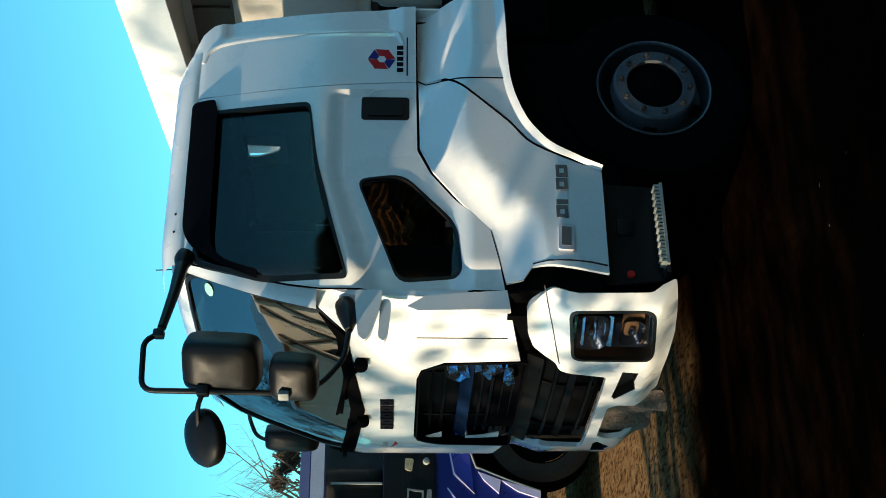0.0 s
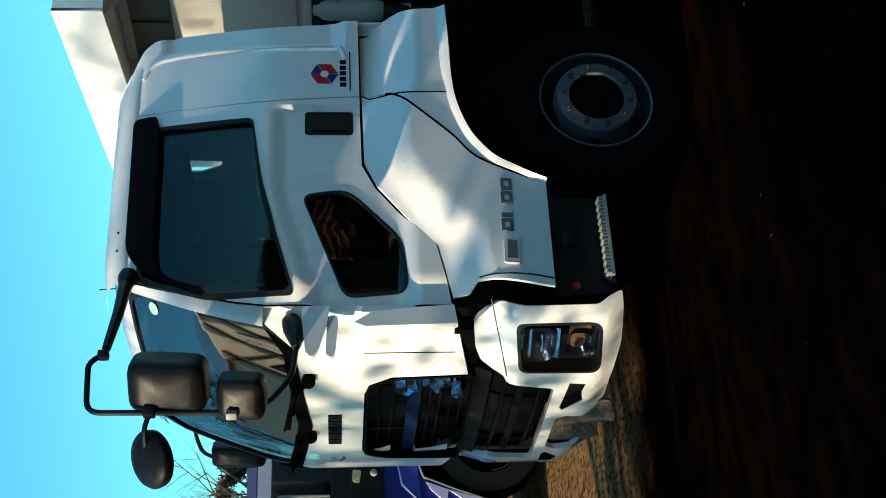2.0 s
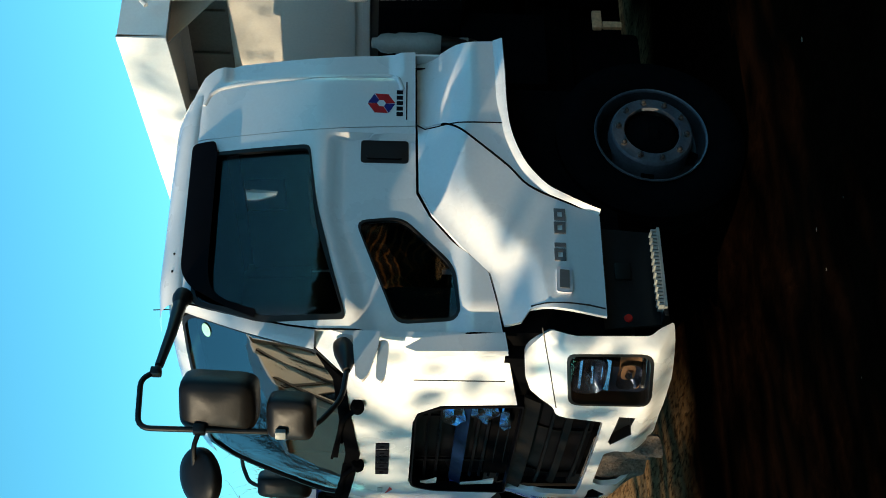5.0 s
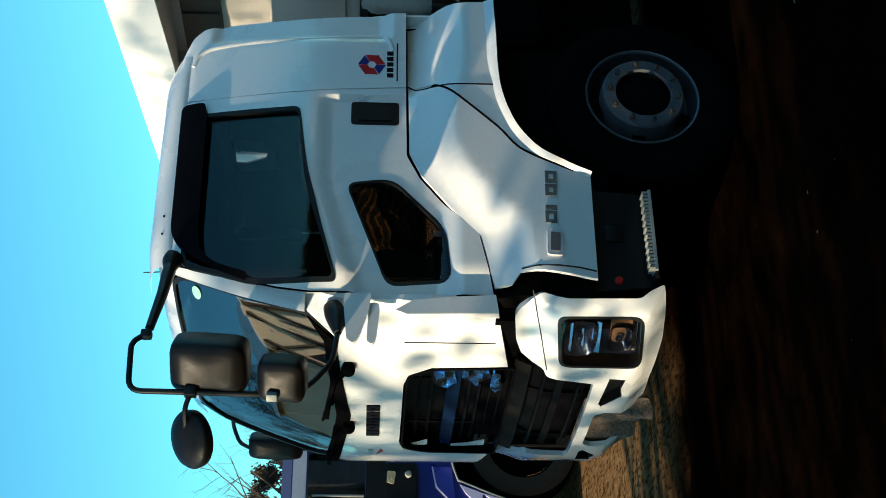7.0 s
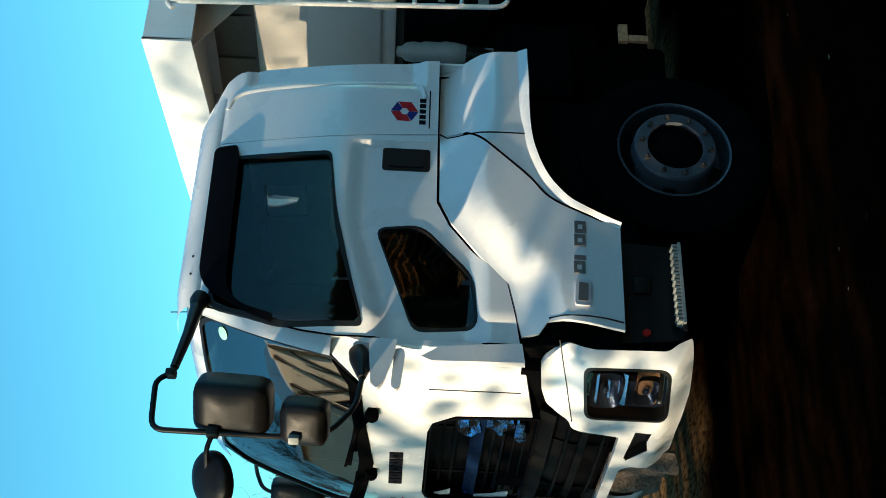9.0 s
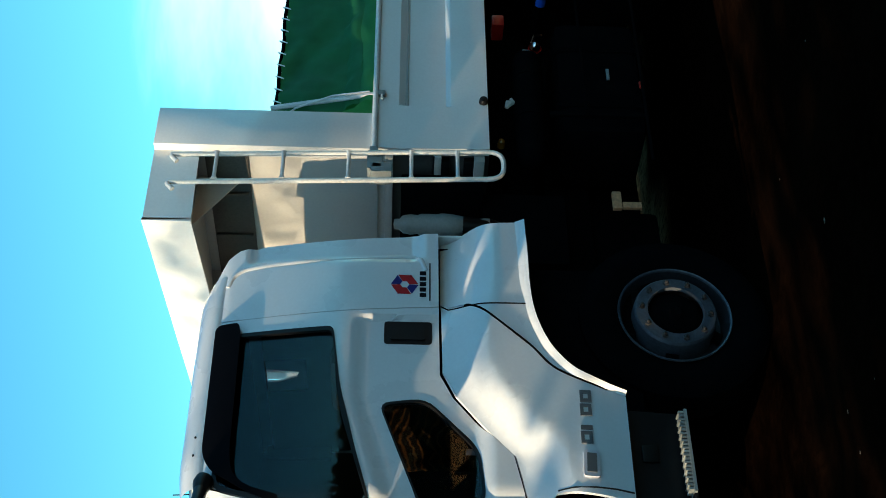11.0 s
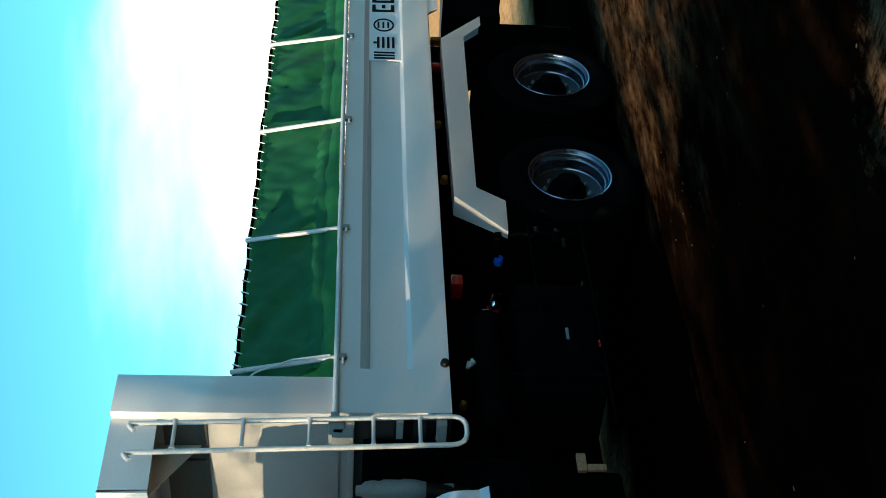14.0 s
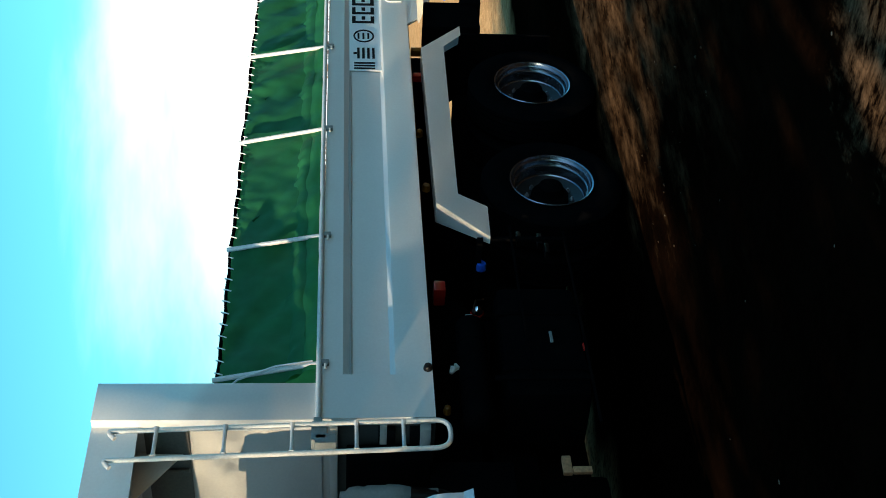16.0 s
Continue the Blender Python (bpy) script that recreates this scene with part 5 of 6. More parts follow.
def mudguard(y0, y1):
    bm = bmesh.new()
    a = [bm.verts.new((x, y0, z)) for x, z in LINE]
    b = [bm.verts.new((x, y1 if i < 3 else 0.65 * y0 + 0.35 * y1, z)) for i, (x, z) in enumerate(LINE)]
    low = [(6.245, 1.055), (6.06, 1.205), (4.086, 1.216), (3.942, 1.022)]
    c = [bm.verts.new((x, y0 + 0.004 * (1 if y1 > y0 else -1), z)) for x, z in low]
    for i in range(3):
        bm.faces.new((a[i], a[i + 1], b[i + 1], b[i]))
        bm.faces.new((c[i], c[i + 1], a[i + 1], a[i]))
    r = bmesh.ops.solidify(bm, geom=bm.faces[:], thickness=0.008)
    return bm


mg = part("rear_fender", mudguard(-0.02, 0.15), M_BODY, truck, "angular white sheet-metal mudguard", smooth=20)
part("rear_fender", mudguard(BW + 0.02, BW - 0.15), M_BODY, truck, smooth=20)
# inner part of the white sheets in black: its shade put into the colour
for y0, y1 in ((0.152, 0.68), (BW - 0.68, BW - 0.152)):
    bm = bmesh.new()
    a = [bm.verts.new((x, y0, z - 0.012)) for x, z in LINE]
    b = [bm.verts.new((x, y1, z - 0.012)) for x, z in LINE]
    for i in range(3):
        bm.faces.new((a[i], a[i + 1], b[i + 1], b[i]))
    bmesh.ops.solidify(bm, geom=bm.faces[:], thickness=0.008)
    part("fender_shade", bm, M_DARK, truck, smooth=20)
part("fender_stay", box(3.62, 3.65, 0.02, 0.60, 1.075, 1.115), M_DARK, mg)
for y in (0.10, BW - 0.70):
    part("mud_flap", box(6.46, 6.475, y, y + 0.60, 0.28, 1.05), M_RUBBER, truck)
part("tail_block", add_box(box(6.62, 7.05, 0.12, 0.55, 0.85, 1.32, 0.02), 7.0, 7.12, 0.1, BW - 0.1, 0.82, 1.0, 0.01), M_DARK, truck, "black tail-lamp carrier")
part("tail_lamp", box(7.12, 7.14, 0.15, 0.50, 0.86, 0.96, 0.008), M_RED, truck)
for x in (6.35, 5.95):
    part("hinge", box(x, x + 0.06, 0.20, 0.26, 1.36, 1.45, 0.01), M_AMBER if x > 6.2 else M_RED, truck)

# ---- ground ----
def ground_height(x, y):
    h = 0.03 * noise.noise(Vector((x * 0.35, y * 0.5, 0)))
    # wheel ruts that run along the parked trucks
    h += 0.022 * noise.noise(Vector((x * 0.25, y * 2.6, 7))) + 0.005 * noise.noise(Vector((x * 1.7, y * 4.0, 3)))
    return h - 0.02


def ground_sheet():
    bm = bmesh.new()
    xs = [-3000, -900, -250, -80, -40, -20, -12] + [-8 + 0.16 * k for k in range(163)] + [20, 24, 30, 40, 60, 100, 250, 900, 3000]
    ys = [-3000, -900, -250, -80, -40, -20, -12] + [-8 + 0.09 * k for k in range(166)] + [8, 10, 12, 15, 20, 27, 36, 50, 80, 150, 400, 1000, 3000]
    grid = [[bm.verts.new((x, y, ground_height(x, y) if abs(x) < 60 and abs(y) < 60 else -0.02)) for y in ys] for x in xs]
    for a, b in zip(grid, grid[1:]):
        for k in range(len(ys) - 1):
            bm.faces.new((a[k], a[k + 1], b[k + 1], b[k]))
    return bm


# shade is put into the base colour: soil is near-black round the truck
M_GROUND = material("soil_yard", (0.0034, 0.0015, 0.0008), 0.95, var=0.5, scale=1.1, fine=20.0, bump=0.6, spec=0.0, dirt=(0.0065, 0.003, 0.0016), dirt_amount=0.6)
# beyond the trucks the near-black soil gives way to dry straw-coloured ground
gn, gl = M_GROUND.node_tree.nodes, M_GROUND.node_tree.links
g_p = gn["Principled BSDF"]
g_old = g_p.inputs["Base Color"].links[0].from_socket
g_co = gn.new("ShaderNodeTexCoord")
g_sep = gn.new("ShaderNodeSeparateXYZ")
gl.new(g_co.outputs["Object"], g_sep.inputs[0])
g_n = gn.new("ShaderNodeTexNoise")
g_n.inputs["Scale"].default_value, g_n.inputs["Detail"].default_value = 0.7, 6
gl.new(g_co.outputs["Object"], g_n.inputs["Vector"])
g_m = gn.new("ShaderNodeMath")
g_m.operation = "MULTIPLY_ADD"
g_m.inputs[1].default_value = 2.5
gl.new(g_n.outputs[0], g_m.inputs[0])
# folded about y = -3: unseen straw behind, added to bounce light
g_abs = gn.new("ShaderNodeMath")
g_abs.operation = "ADD"
g_abs.inputs[1].default_value = 3.0
g_abs2 = gn.new("ShaderNodeMath")
g_abs2.operation = "ABSOLUTE"
gl.new(g_sep.outputs["Y"], g_abs.inputs[0])
gl.new(g_abs.outputs[0], g_abs2.inputs[0])
gl.new(g_abs2.outputs[0], g_m.inputs[2])
g_r = gn.new("ShaderNodeMapRange")
g_r.inputs[1].default_value, g_r.inputs[2].default_value = 6.2, 7.6
gl.new(g_m.outputs[0], g_r.inputs[0])
g_f = gn.new("ShaderNodeTexNoise")
g_f.inputs["Scale"].default_value, g_f.inputs["Detail"].default_value = 13, 10
g_f.inputs["Roughness"].default_value = 0.75
g_map = gn.new("ShaderNodeMapping")
g_map.inputs["Scale"].default_value = (1.3, 0.5, 1)
gl.new(g_co.outputs["Object"], g_map.inputs[0])
gl.new(g_map.outputs[0], g_f.inputs["Vector"])
g_mix = gn.new("ShaderNodeMix")
g_mix.data_type = "RGBA"
g_ramp = gn.new("ShaderNodeValToRGB")
g_ramp.color_ramp.elements[0].position, g_ramp.color_ramp.elements[0].color = 0.3, (0.20, 0.090, 0.032, 1)
g_ramp.color_ramp.elements[1].position, g_ramp.color_ramp.elements[1].color = 0.65, (0.62, 0.37, 0.175, 1)
gl.new(g_f.outputs[0], g_ramp.inputs[0])
gl.new(g_r.outputs[0], g_mix.inputs[0])
# sunlight put into the colour: brown streaks along the wheel tracks
g_brown = gn.new("ShaderNodeMix")
g_brown.data_type = "RGBA"
g_str = gn.new("ShaderNodeTexNoise")
g_str.inputs["Scale"].default_value, g_str.inputs["Detail"].default_value = 1.0, 8
g_str.inputs["Roughness"].default_value = 0.65
g_smap = gn.new("ShaderNodeMapping")
g_smap.inputs["Scale"].default_value = (1.3, 4.0, 1)
g_smap.inputs["Rotation"].default_value = (0, 0, -0.05)
gl.new(g_co.outputs["Object"], g_smap.inputs[0])
gl.new(g_smap.outputs[0], g_str.inputs["Vector"])
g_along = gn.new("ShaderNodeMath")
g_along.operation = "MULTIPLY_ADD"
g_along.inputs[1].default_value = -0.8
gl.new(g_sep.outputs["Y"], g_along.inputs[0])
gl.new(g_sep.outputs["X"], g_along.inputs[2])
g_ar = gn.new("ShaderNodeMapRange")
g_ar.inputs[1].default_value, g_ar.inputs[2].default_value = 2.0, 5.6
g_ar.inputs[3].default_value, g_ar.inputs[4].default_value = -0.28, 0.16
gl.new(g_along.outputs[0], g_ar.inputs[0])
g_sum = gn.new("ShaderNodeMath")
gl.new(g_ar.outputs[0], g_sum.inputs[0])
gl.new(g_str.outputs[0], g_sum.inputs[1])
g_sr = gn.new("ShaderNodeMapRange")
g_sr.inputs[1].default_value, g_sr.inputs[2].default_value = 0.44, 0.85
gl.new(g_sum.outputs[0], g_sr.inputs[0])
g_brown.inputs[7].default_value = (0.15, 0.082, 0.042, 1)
gl.new(g_old, g_brown.inputs[6])
# the truck's shadow put into the colour: no brown under or behind it
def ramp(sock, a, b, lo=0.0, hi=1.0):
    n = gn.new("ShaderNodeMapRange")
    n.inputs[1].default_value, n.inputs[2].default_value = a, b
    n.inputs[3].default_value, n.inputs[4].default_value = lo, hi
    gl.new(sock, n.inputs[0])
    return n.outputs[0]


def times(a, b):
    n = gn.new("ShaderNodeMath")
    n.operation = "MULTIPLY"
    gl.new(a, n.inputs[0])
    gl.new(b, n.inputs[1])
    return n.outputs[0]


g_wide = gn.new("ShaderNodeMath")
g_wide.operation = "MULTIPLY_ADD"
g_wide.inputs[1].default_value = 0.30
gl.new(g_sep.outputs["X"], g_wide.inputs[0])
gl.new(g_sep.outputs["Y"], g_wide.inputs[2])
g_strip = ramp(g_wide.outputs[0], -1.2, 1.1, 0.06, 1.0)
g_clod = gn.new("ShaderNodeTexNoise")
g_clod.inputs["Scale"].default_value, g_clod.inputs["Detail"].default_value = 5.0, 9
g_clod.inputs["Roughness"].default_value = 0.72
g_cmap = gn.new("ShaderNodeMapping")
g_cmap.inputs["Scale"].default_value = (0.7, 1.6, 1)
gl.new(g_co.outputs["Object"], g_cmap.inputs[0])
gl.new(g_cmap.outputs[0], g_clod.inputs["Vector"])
# a sunlit patch on the near ground, painted in brown
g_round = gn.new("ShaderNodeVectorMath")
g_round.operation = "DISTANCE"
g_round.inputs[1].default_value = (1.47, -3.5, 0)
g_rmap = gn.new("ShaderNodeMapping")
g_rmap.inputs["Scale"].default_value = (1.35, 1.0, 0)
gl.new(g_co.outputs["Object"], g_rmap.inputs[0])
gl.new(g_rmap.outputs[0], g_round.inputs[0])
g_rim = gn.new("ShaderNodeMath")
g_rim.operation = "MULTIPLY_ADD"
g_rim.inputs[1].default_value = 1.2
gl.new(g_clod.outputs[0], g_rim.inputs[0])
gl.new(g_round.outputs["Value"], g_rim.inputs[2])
g_sunpatch = ramp(g_rim.outputs[0], 1.60, 1.30)
g_sunlit = gn.new("ShaderNodeMath")
g_sunlit.operation = "MAXIMUM"
gl.new(times(times(times(g_sr.outputs[0], g_strip), ramp(g_sep.outputs["Y"], 0.4, 0.2)), ramp(g_clod.outputs[0], 0.40, 0.62, 0.06, 1.0)), g_sunlit.inputs[0])
gl.new(times(g_sunpatch, ramp(g_f.outputs[0], 0.42, 0.62)), g_sunlit.inputs[1])
gl.new(g_sunlit.outputs[0], g_brown.inputs[0])
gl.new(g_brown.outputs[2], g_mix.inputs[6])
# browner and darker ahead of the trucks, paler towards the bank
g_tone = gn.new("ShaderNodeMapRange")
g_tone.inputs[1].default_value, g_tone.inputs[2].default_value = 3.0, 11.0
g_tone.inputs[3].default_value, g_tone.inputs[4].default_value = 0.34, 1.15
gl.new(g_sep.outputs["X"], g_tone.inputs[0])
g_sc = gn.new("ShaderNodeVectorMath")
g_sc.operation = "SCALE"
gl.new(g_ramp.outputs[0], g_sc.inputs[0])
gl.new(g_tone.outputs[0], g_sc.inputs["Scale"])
g_pit = gn.new("ShaderNodeTexNoise")
g_pit.inputs["Scale"].default_value, g_pit.inputs["Detail"].default_value = 26, 6
g_pmap = gn.new("ShaderNodeMapping")
g_pmap.inputs["Scale"].default_value = (1.2, 0.5, 1)
gl.new(g_co.outputs["Object"], g_pmap.inputs[0])
gl.new(g_pmap.outputs[0], g_pit.inputs["Vector"])
g_pits = gn.new("ShaderNodeVectorMath")
g_pits.operation = "SCALE"
gl.new(g_sc.outputs[0], g_pits.inputs[0])
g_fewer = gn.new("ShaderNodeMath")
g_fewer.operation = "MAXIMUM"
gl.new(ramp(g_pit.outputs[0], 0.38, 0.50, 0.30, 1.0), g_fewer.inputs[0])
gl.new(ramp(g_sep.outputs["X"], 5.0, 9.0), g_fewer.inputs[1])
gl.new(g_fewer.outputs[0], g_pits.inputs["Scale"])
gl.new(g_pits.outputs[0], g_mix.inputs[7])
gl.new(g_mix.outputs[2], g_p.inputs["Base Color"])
tagged(part("ground", ground_sheet(), M_GROUND, None, smooth=80), "rutted soil yard with painted shade passing into dry straw ground", "ground", kind="structure")

# ---- second truck, blue, parked alongside ----
blue = empty("blue_truck", "dark blue lorry with a pale roof band parked alongside", "truck")
BY = 5.70
M_LILAC = material("violet_white", (0.68, 0.64, 0.92), 0.35, var=0.05, coat=0.4)
M_DUSTY = material("dusty_tyre_wall", (0.030, 0.022, 0.014), 0.9, var=0.4, scale=14, bump=0.4)


def blue_sheet(name, loop, mat, out=0.0, thick=0.03, holes=(), parent=None):
    return part(name, panel(loop, list(holes), lambda x, z, d: (x, BY - out + d, z), thick, 0.25), mat, parent or blue)


blue_window = rounded([(-0.784, 1.946), (-0.657, 2.458), (1.077, 2.458), (1.096, 1.946)], 0.05)
blue_sheet("cab", [(-1.125, 0.865), (-1.125, 1.946), (-0.949, 2.531), (-0.735, 2.687), (1.31, 2.687), (1.31, 1.206), (0.955, 1.158), (0.821, 1.109), (0.697, 0.826), (0.592, 0.544), (-1.125, 0.524)], M_BLUEP, thick=0.05, holes=[blue_window])
core = add_box(box(-1.02, 1.35, BY + 0.12, BY + 2.3, 1.15, 2.62, 0.03), -1.08, 0.56, BY + 0.05, BY + 2.3, 0.54, 1.15)
part("cab_core", add_box(core, 0.5, 1.9, BY + 0.55, BY + 2.1, 0.42, 1.2), M_DARK, blue)
blue_sheet("roof_edge", [(-0.735, 2.604), (1.31, 2.604), (1.31, 2.687), (-0.686, 2.687)], material("violet_grey_paint", (0.13, 0.13, 0.27), 0.4, var=0.1, coat=0.3), 0.012)
blue_sheet("roof_band", [(-0.832, 2.472), (1.31, 2.472), (1.31, 2.591), (-0.784, 2.591)], material("pale_band", (0.50, 0.48, 0.54), 0.4, var=0.08), 0.03)
blue_sheet("window_pane", blue_window, M_GLASS, -0.03, 0.005)
blue_sheet("window_bar", [(0.658, 1.956), (0.675, 1.956), (0.675, 2.414), (0.658, 2.414)], M_GREYPL, 0.004, 0.02)
blue_sheet("door_panel", [(-0.93, 1.761), (1.291, 1.761), (1.291, 1.942), (-0.891, 1.942)], M_BLACK, 0.01, 0.012)
lampbox = blue_sheet("lamp_box", rounded([(0.19, 1.489), (0.96, 1.489), (0.96, 1.763), (0.19, 1.763)], 0.03), M_BLACK, 0.05, 0.05)
part("lamp_glass", lathe([(0.0, BY - 0.085), (0.026, BY - 0.082), (0.033, BY - 0.05)], (0.852, 0, 1.563), "y", 16), M_GREYPL, lampbox)
blue_sheet("lamp_lens", rounded([(0.755, 1.693), (0.872, 1.674), (0.882, 1.752), (0.775, 1.757)], 0.02), material("yellowed_lens", (0.45, 0.38, 0.22), 0.3, var=0.4, scale=30), 0.062, 0.012, parent=lampbox)
blue_sheet("lamp_ring", [(0.395, 1.596), (0.58, 1.586), (0.599, 1.732), (0.414, 1.742)], M_GREYPL, 0.058, 0.008, [[(0.419, 1.61), (0.565, 1.603), (0.58, 1.718), (0.434, 1.724)]], lampbox)
blue_sheet("lamp_lens", rounded([(0.482, 1.518), (0.59, 1.518), (0.59, 1.557), (0.482, 1.567)], 0.012), M_GREYPL, 0.060, 0.010, parent=lampbox)
for loop in ([(0.938, 1.354), (0.94, 1.343), (0.755, 1.309), (0.575, 1.144), (0.565, 1.137), (0.742, 1.321)], [(0.617, 1.378), (0.46, 1.271), (0.46, 1.259), (0.617, 1.366)], [(0.46, 1.271), (0.239, 1.255), (0.239, 1.243), (0.46, 1.259)],
             [(0.77, 1.1), (0.69, 1.05), (0.567, 0.918), (0.691, 0.898)], [(0.691, 0.898), (0.586, 0.748), (0.518, 0.548), (0.588, 0.546)]):
    blue_sheet("side_stripe", loop, M_LILAC, 0.022, 0.02)
blue_sheet("side_panel", [(0.938, 1.354), (0.742, 1.321), (0.565, 1.137), (0.94, 1.175)], material("bright_blue_paint", (0.06, 0.075, 0.42), 0.3, var=0.1, coat=0.5), 0.012, 0.01)
part("arch_lip", tube([(x, BY - 0.012, z) for x, z in ((1.213, 1.221), (0.94, 1.158), (0.815, 1.117), (0.692, 0.83), (0.588, 0.546))], 0.012, 6), M_GREYPL, blue)
for x in (1.21, 4.3):
    tyre = part("wheel", tyre_mesh(Vector((x, BY, 0.51)), 0.11, 0.3), M_RUBBER, blue, smooth=35)
    part("tyre_wall", lathe([(0.32, 0.106), (0.40, 0.092), (0.455, 0.096), (0.492, 0.120)], (x, BY, 0.51), "y", 56), M_DUSTY, tyre)
    part("rim", lathe([(0.30, 0.12), (0.28, 0.17), (0.2, 0.25), (0.0, 0.25)], (x, BY, 0.51), "y", 32), M_DARK, tyre)
part("load_bed", box(1.55, 5.4, BY, BY + 2.4, 0.95, 2.25, 0.02), M_BLUEP, blue)

# ---- trees ----
def tree(name, x, y, height, seed, label, leaf_mat, leaves, lean=0.0, spread=0.5, first=0.25, leaf=0.10, clumps=0):
    rnd = random.Random(seed)
    top = empty(name, label, "tree", "trees round the yard")
    bm = bmesh.new()
    tips = []

    def grow(p, d, length, r, depth):
        n = 5
        pts, rs = [p], [r]
        q, e = p.copy(), d.copy()
        for k in range(n):
            e = (e + Vector((rnd.uniform(-1, 1), rnd.uniform(-1, 1), rnd.uniform(-0.3, 0.7))) * 0.16).normalized()
            q = q + e * length / n
            pts.append(q.copy())
            rs.append(r * (1 - 0.62 * (k + 1) / n))
        add_tube(bm, pts, rs, 8 if depth == 0 else 5 if depth < 3 else 4, cap=False)
        if depth >= 2:
            tips.extend(pts[2:])
        if depth < 4:
            for k in range(5 if depth == 0 else 4 if depth < 3 else 3):
                t = rnd.uniform(first if depth == 0 else 0.25, 1.0)
                i = min(n - 1, int(t * n))
                s = pts[i].lerp(pts[i + 1], t * n - i)
                a = rnd.uniform(0, 2 * math.pi)
                out = Vector((math.cos(a), math.sin(a), rnd.uniform(0.2, 0.9)))
                grow(s, (e * 0.5 + out * (spread + 0.25)).normalized(), length * rnd.uniform(0.45, 0.68), rs[i] * 0.6, depth + 1)

    grow(Vector((x, y, -0.1)), Vector((lean, 0, 1)).normalized(), height * 0.55, height * 0.022, 0)
    part("trunk", bm, M_BARK, top)
    if leaves:
        verts, faces = [], []
        if clumps:
            tips = rnd.sample([q for q in tips if q.z < height * 0.72], clumps)
        for k in range(leaves):
            c = rnd.choice(tips) + Vector((rnd.gauss(0, 0.09), rnd.gauss(0, 0.09), rnd.gauss(0, 0.09))) * height / 8
            a, b = Vector((rnd.uniform(-1, 1), rnd.uniform(-1, 1), rnd.uniform(-1, 1))).normalized(), Vector((rnd.uniform(-1, 1), rnd.uniform(-1, 1), rnd.uniform(-1, 1))).normalized()
            i = len(verts)
            s = leaf * rnd.uniform(0.6, 1.3)
            verts += [c - a * s, c + b * s * 0.4, c + a * s, c - b * s * 0.4]
            faces.append((i, i + 1, i + 2, i + 3))
        me = bpy.data.meshes.new("crown")
        me.from_pydata(verts, [], faces)
        me.materials.append(leaf_mat)
        ob = new("crown", me)
        ob.parent = top
    return top


# seen past the cab's front
tree("tree", 5.6, 19.0, 5.9, 3, "bare tree with a few brown leaves behind the trucks", M_TWIG, 16000, leaf=0.05, clumps=70)
tree("tree", 6.9, 20.5, 5.9, 5, "bare tree with brown leaves behind the trucks", M_TWIG, 22000, leaf=0.05, clumps=90)
tree("tree", 5.0, 19.4, 6.6, 43, "bare tree with fine twigs behind the trucks", M_TWIG, 0, spread=0.7, first=0.5)
# mirrored in the windscreen, and casting the dappled shade on the cab's front
tree("tree", -10.0, 2.4, 9.6, 11, "bare winter tree standing ahead of the trucks", M_LEAF, 2600, leaf=0.06, first=0.6)
tree("tree", -13.5, 0.8, 13.6, 12, "bare winter tree standing ahead of the trucks", M_LEAF, 4200, leaf=0.085, first=0.66)
tree("tree", -4.4, 15.5, 11.5, 17, "tall bare winter tree standing ahead of the trucks", M_TWIG, 5000, leaf=0.06)
tree("tree", -8.6, 19.0, 15.0, 19, "tall bare winter tree standing ahead of the trucks", M_TWIG, 6000, leaf=0.07)
tree("tree", -6.9, 10.2, 8.2, 31, "slender bare tree before the farm building", M_TWIG, 2500, leaf=0.045, first=0.35)
tree("tree", -3.6, 24.0, 10.5, 27, "bare winter tree beyond the parked trucks", M_TWIG, 6000, leaf=0.07)
tree("tree", -1.2, 27.0, 11.0, 29, "bare winter tree beyond the parked trucks", M_TWIG, 6000, leaf=0.07)


def thicket(name, label, x0, x1, y0, y1, h, count, mat, seed, size, even=0.0):
    """A far row of shrubs: many small leaf clumps with an uneven top."""
    rnd = random.Random(seed)
    verts, faces = [], []
    for k in range(count):
        t = rnd.random()
        x, y = x0 + (x1 - x0) * t, y0 + (y1 - y0) * t
        crown = h * (0.55 + 0.3 * even + (0.45 - 0.3 * even) * noise.noise(Vector((t * 23, seed, 0))) + 0.2 * noise.noise(Vector((t * 90, seed, 5))))
        z = crown * rnd.random() ** 0.8
        c = Vector((x + rnd.gauss(0, 0.6), y + rnd.gauss(0, 0.6), z))
        a = Vector((rnd.uniform(-1, 1), rnd.uniform(-1, 1), rnd.uniform(-1, 1))).normalized()
        b = Vector((rnd.uniform(-1, 1), rnd.uniform(-1, 1), rnd.uniform(-1, 1))).normalized()
        s = size * rnd.uniform(0.5, 1.4)
        i = len(verts)
        verts += [c - a * s, c + b * s * 0.6, c + a * s, c - b * s * 0.6]
        faces.append((i, i + 1, i + 2, i + 3))
    me = bpy.data.meshes.new(name)
    me.from_pydata(verts, [], faces)
    me.materials.append(mat)
    return tagged(new(name, me), label, "thicket", kind="stuff")


thicket("thicket", "brown winter thicket at the edge of the yard", 26, 60, 24, 8, 4.2, 60000, M_LEAF, 2, 0.075)
# unseen belt added to darken what the side windows reflect
thicket("thicket", "unseen evergreen belt, added to darken the side windows' reflection", -4, 70, -38, -30, 10.0, 24000, M_HEDGE, 4, 0.65, 1.0)
# unseen shrub rows added to shade and dapple, with a gap for sun
thicket("thicket", "unseen evergreen shrubs, added to shade the near ground", -9.5, -11.5, -12.4, -4.8, 7.9, 18600, M_HEDGE, 6, 0.22, 1.0)
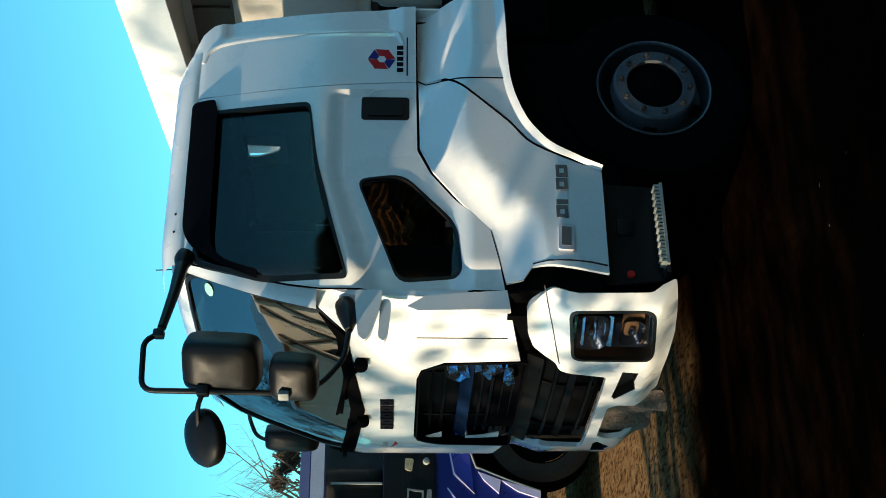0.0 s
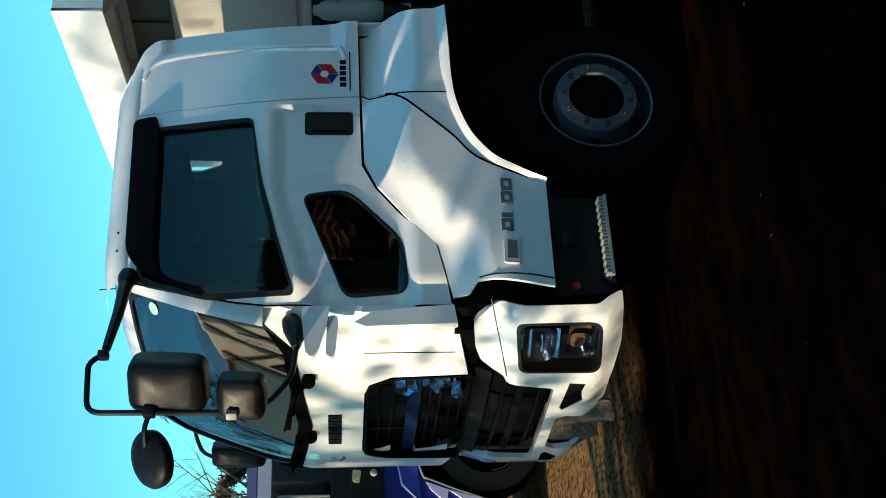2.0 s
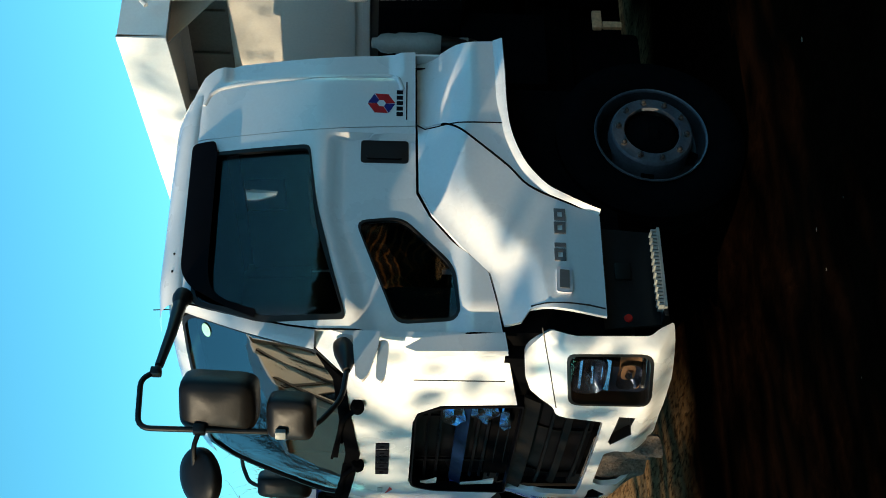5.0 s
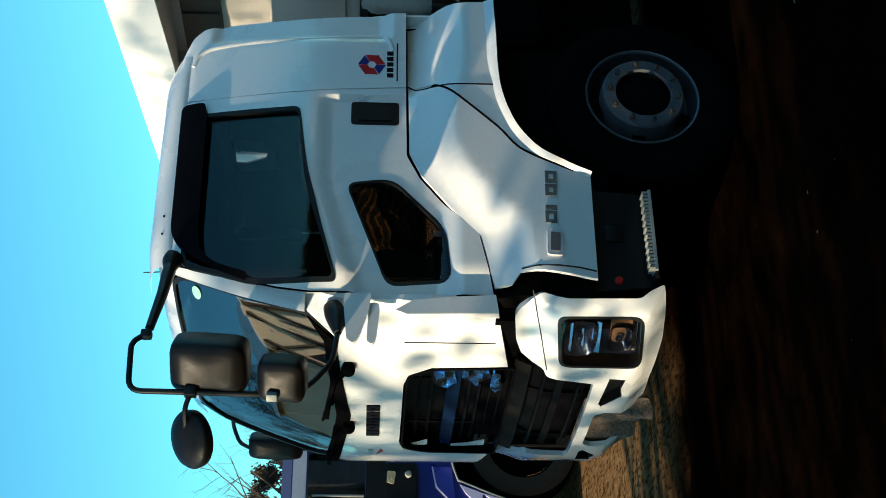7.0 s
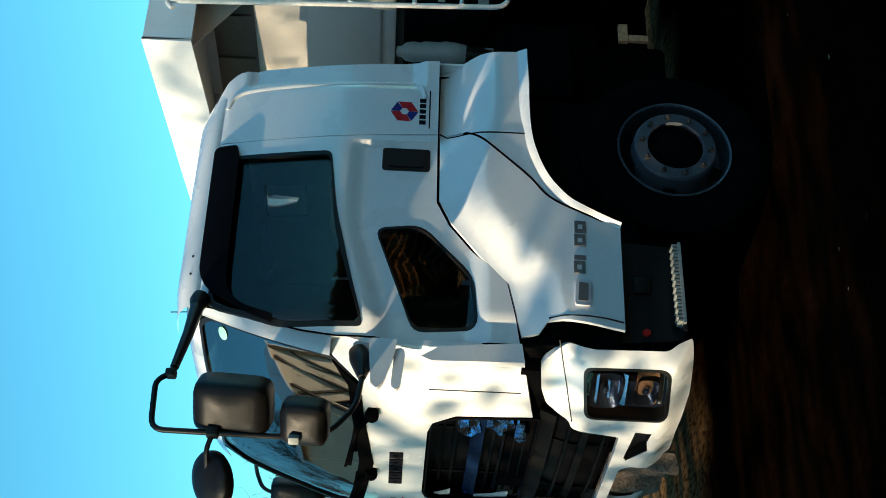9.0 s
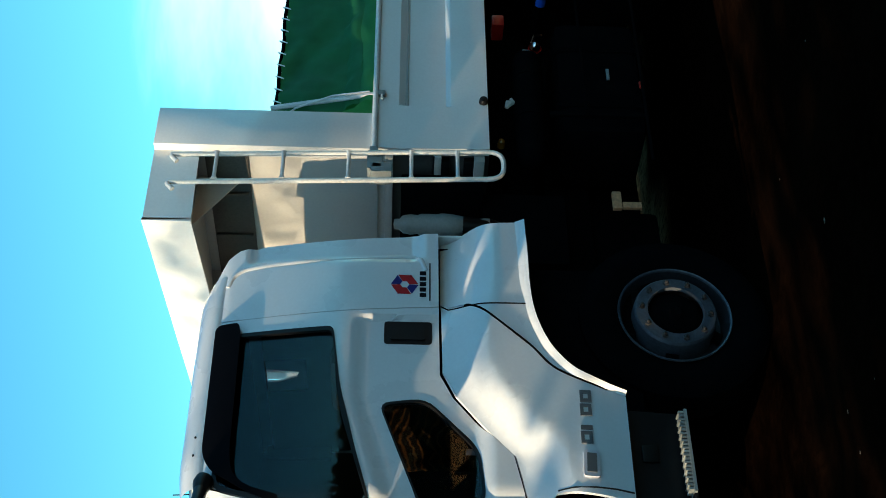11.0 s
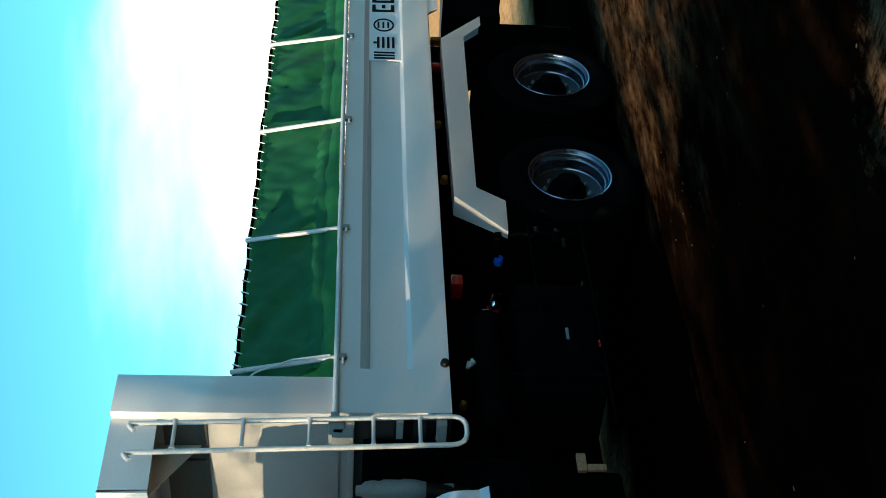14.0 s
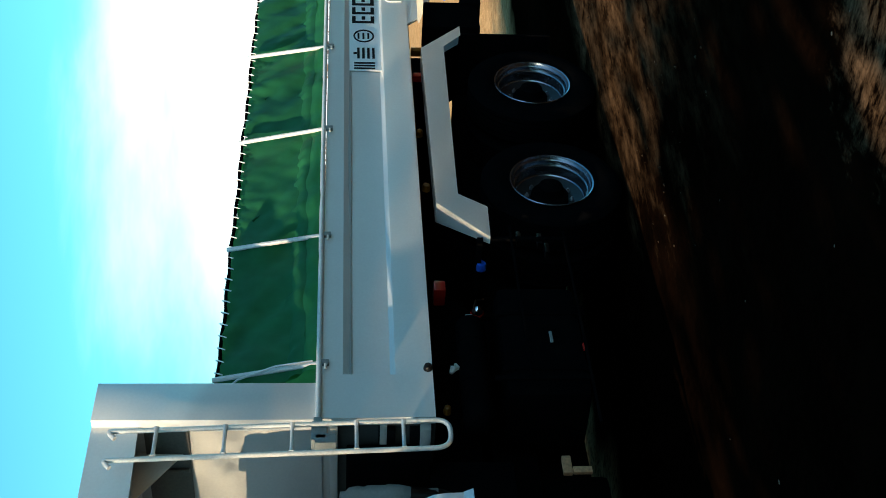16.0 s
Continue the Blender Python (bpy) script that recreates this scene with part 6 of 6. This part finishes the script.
thicket("thicket", "unseen evergreen shrub, added to shade the ground beside the truck", -9.5, -11.5, -2.8, -2.45, 7.9, 1300, M_HEDGE, 16, 0.22, 1.0)
thicket("thicket", "unseen lower evergreen shrub, added as a gap for the sun", -9.5, -11.5, -4.8, -2.8, 3.6, 2800, M_HEDGE, 18, 0.22, 1.0)
thicket("thicket", "unseen thin evergreen shrubs, added to dapple the cab's front", -10.2, -11.2, -2.5, 2.3, 7.4, 7200, M_HEDGE, 9, 0.085, 0.7)
thicket("thicket", "brown winter thicket beyond the field", -45, 26, 40, 42, 4.0, 14000, M_LEAF, 8, 0.35)

# ---- pale bank, strip of road and cone behind the tail ----
def bank():
    bm, grid = bmesh.new(), []
    for i in range(41):
        t = i / 40
        row = []
        for j in range(13):
            v = j / 12
            prof = math.sin(math.pi * v) ** 0.7
            h = 1.55 * smooth01(t / 0.12) * prof * (0.9 + 0.12 * noise.noise(Vector((t * 9, v * 3, 1))))
            p = Vector((25.6, 10.4, 0)) + Vector((0.62, -0.78, 0)) * t * 16 + Vector((0.78, 0.62, 0)) * (v * 4.0)
            row.append(bm.verts.new((p.x, p.y, h - 0.05)))
        grid.append(row)
    for a, b in zip(grid, grid[1:]):
        for k in range(12):
            bm.faces.new((a[k], a[k + 1], b[k + 1], b[k]))
    return bm


tagged(part("earth_bank", bank(), M_SAND, None, smooth=80), "low pale earth bank beyond the yard", "earth bank")
rd = panel([(22.4, 12.5), (32.0, 0.5), (33.3, 1.5), (23.7, 13.5)], [], lambda a, b, d: (a, b, 0.03 - d), 0.06, 1.0)
tagged(part("road", rd, M_ASPHALT, None), "narrow dark strip of road", "road", kind="structure")

cone = empty("traffic_cone", "blue traffic cone with two white bands on the ground", "traffic cone")
CX, CY = 20.4, 7.15
part("cone_base", box(CX - 0.15, CX + 0.15, CY - 0.15, CY + 0.15, -0.03, 0.02, 0.015), M_BLUE, cone)
part("cone_body", lathe([(0.125, 0.02), (0.11, 0.22), (0.045, 0.68), (0.0, 0.69)], (CX, CY, 0), "z", 24), M_BLUE, cone)
M_BAND = material("white_band", (0.85, 0.87, 0.9), 0.3, var=0.04)
for z0, z1 in ((0.27, 0.38), (0.48, 0.58)):
    f = lambda z: 0.11 - (z - 0.22) * 0.1413 + 0.003
    part("cone_band", lathe([(f(z0), z0), (f(z1), z1)], (CX, CY, 0), "z", 24), M_BAND, cone)

# ---- building ahead, seen only in the windscreen ----
house = empty("farm_building", "tan boarded farm building with pale posts ahead of the trucks", "building")
M_BOARD = material("tan_boarding", (0.80, 0.64, 0.46), 0.7, var=0.18, scale=1.2, fine=14)
M_POST = material("pale_painted_post", (0.80, 0.80, 0.82), 0.6, var=0.06)


def facade(a, b, d):
    """Along the front, up, and outwards."""
    return (-12.73 + 1.365 * (a - 1.4) - 0.217 * d, 11.23 - 0.303 * (a - 1.4) - 0.976 * d, b)


house_top = [(1.4, 9.6), (4.28, 10.2), (7.2, 6.59)]
house_panes = [[(3.7 + 1.75 * k, 4.3), (4.7 + 1.75 * k, 4.3), (4.7 + 1.75 * k, 5.9), (3.7 + 1.75 * k, 5.9)] for k in range(2)]
part("wall", panel([(1.4, -0.05), (7.2, -0.05), (7.2, 6.59), (4.28, 10.2), (1.4, 9.6)], house_panes, facade, -0.25, 0), M_BOARD, house)
for loop in house_panes:
    part("window_pane", panel(loop, [], lambda a, b, d: facade(a, b, d - 0.12), -0.02, 0), M_GLASS, house)
for k in range(4):
    a = 1.5 + 1.72 * k
    top = lerp_line(house_top, a + 0.16) - 0.1
    part("post", panel([(a, -0.05), (a + 0.16, -0.05), (a + 0.16, top), (a, top)], [], lambda u, b, d: facade(u, b, d + 0.01), 0.14, 0), M_BARK, house)
for b in (3.1, 6.4):
    e = min(7.2, 4.28 + (9.9 - b) / 1.238)
    part("wall_batten", panel([(1.4, b), (e, b), (e, b + 0.13), (1.4, b + 0.13)], [], lambda u, c, d: facade(u, c, d + 0.005), 0.08, 0), M_BARK, house)
for a, b in ((2.4, 6.6), (5.2, 3.3)):
    part("brace", panel([(a, b), (a + 0.14, b), (a + 1.62, b + 2.1), (a + 1.48, b + 2.1)], [], lambda u, c, d: facade(u, c, d + 0.005), 0.06, 0), M_BARK, house)
part("side_wall", panel([(0, -0.05), (5.5, -0.05), (5.5, 9.6), (0, 9.6)], [], lambda u, b, d: facade(1.4 + d, b, -0.26 - u), 0.25, 0), M_BOARD, house)
part("side_wall", panel([(0, -0.05), (5.5, -0.05), (5.5, 6.59), (0, 6.59)], [], lambda u, b, d: facade(7.2 - d, b, -0.26 - u), 0.25, 0), M_BOARD, house)
for a0, a1 in ((1.2, 4.28), (4.28, 7.4)):
    part("roof", panel([(a0, -6.0), (a1, -6.0), (a1, 0.30), (a0, 0.30)], [], lambda a, u, d: facade(a, 10.22 - (0.208 * (4.28 - a) if a < 4.28 else 1.238 * (a - 4.28)) + d, u), 0.10, 0), M_POST, house)


# ---- litter on the ground ----
def litter(name, label, n, x0, x1, y0, y1, size, mat, seed, flat):
    """Many small stones or leaf scraps lying on the soil."""
    rnd = random.Random(seed)
    verts, faces = [], []
    for k in range(n):
        x, y = rnd.uniform(x0, x1), rnd.uniform(y0, y1)
        s = size * rnd.uniform(0.4, 1.5)
        c = Vector((x, y, ground_height(x, y) + s * 0.15))
        i = len(verts)
        h = s * (0.15 if flat else 0.6)
        a = rnd.uniform(0, 6.28)
        ring = [c + Vector((math.cos(a + t) * s * rnd.uniform(0.5, 1), math.sin(a + t) * s * rnd.uniform(0.3, 0.8), rnd.uniform(-0.1, 0.3) * h)) for t in (0, 1.25, 2.5, 3.77, 5.0)]
        verts += ring + [c + Vector((0, 0, h)), c - Vector((0, 0, h))]
        for j in range(5):
            faces.append((i + j, i + (j + 1) % 5, i + 5))
            faces.append((i + (j + 1) % 5, i + j, i + 6))
    me = bpy.data.meshes.new(name)
    me.from_pydata(verts, [], faces)
    me.materials.append(mat)
    return tagged(new(name, me), label, "litter", kind="stuff")


M_SCRAP = material("dry_leaf_scrap", (0.09, 0.062, 0.04), 0.9, var=0.4, scale=3)
M_CLOD = material("earth_clod", (0.032, 0.021, 0.013), 0.95, var=0.4, scale=4, bump=0.3, spec=0.05)
litter("leaf_litter", "scattered dry leaf scraps on dark soil", 70, -3.0, 8.5, -4.6, -0.4, 0.014, M_SCRAP, 21, True)
litter("earth_clods", "small earth clods along the wheel tracks", 220, 3.0, 11.0, -2.0, -0.1, 0.012, M_CLOD, 23, False)
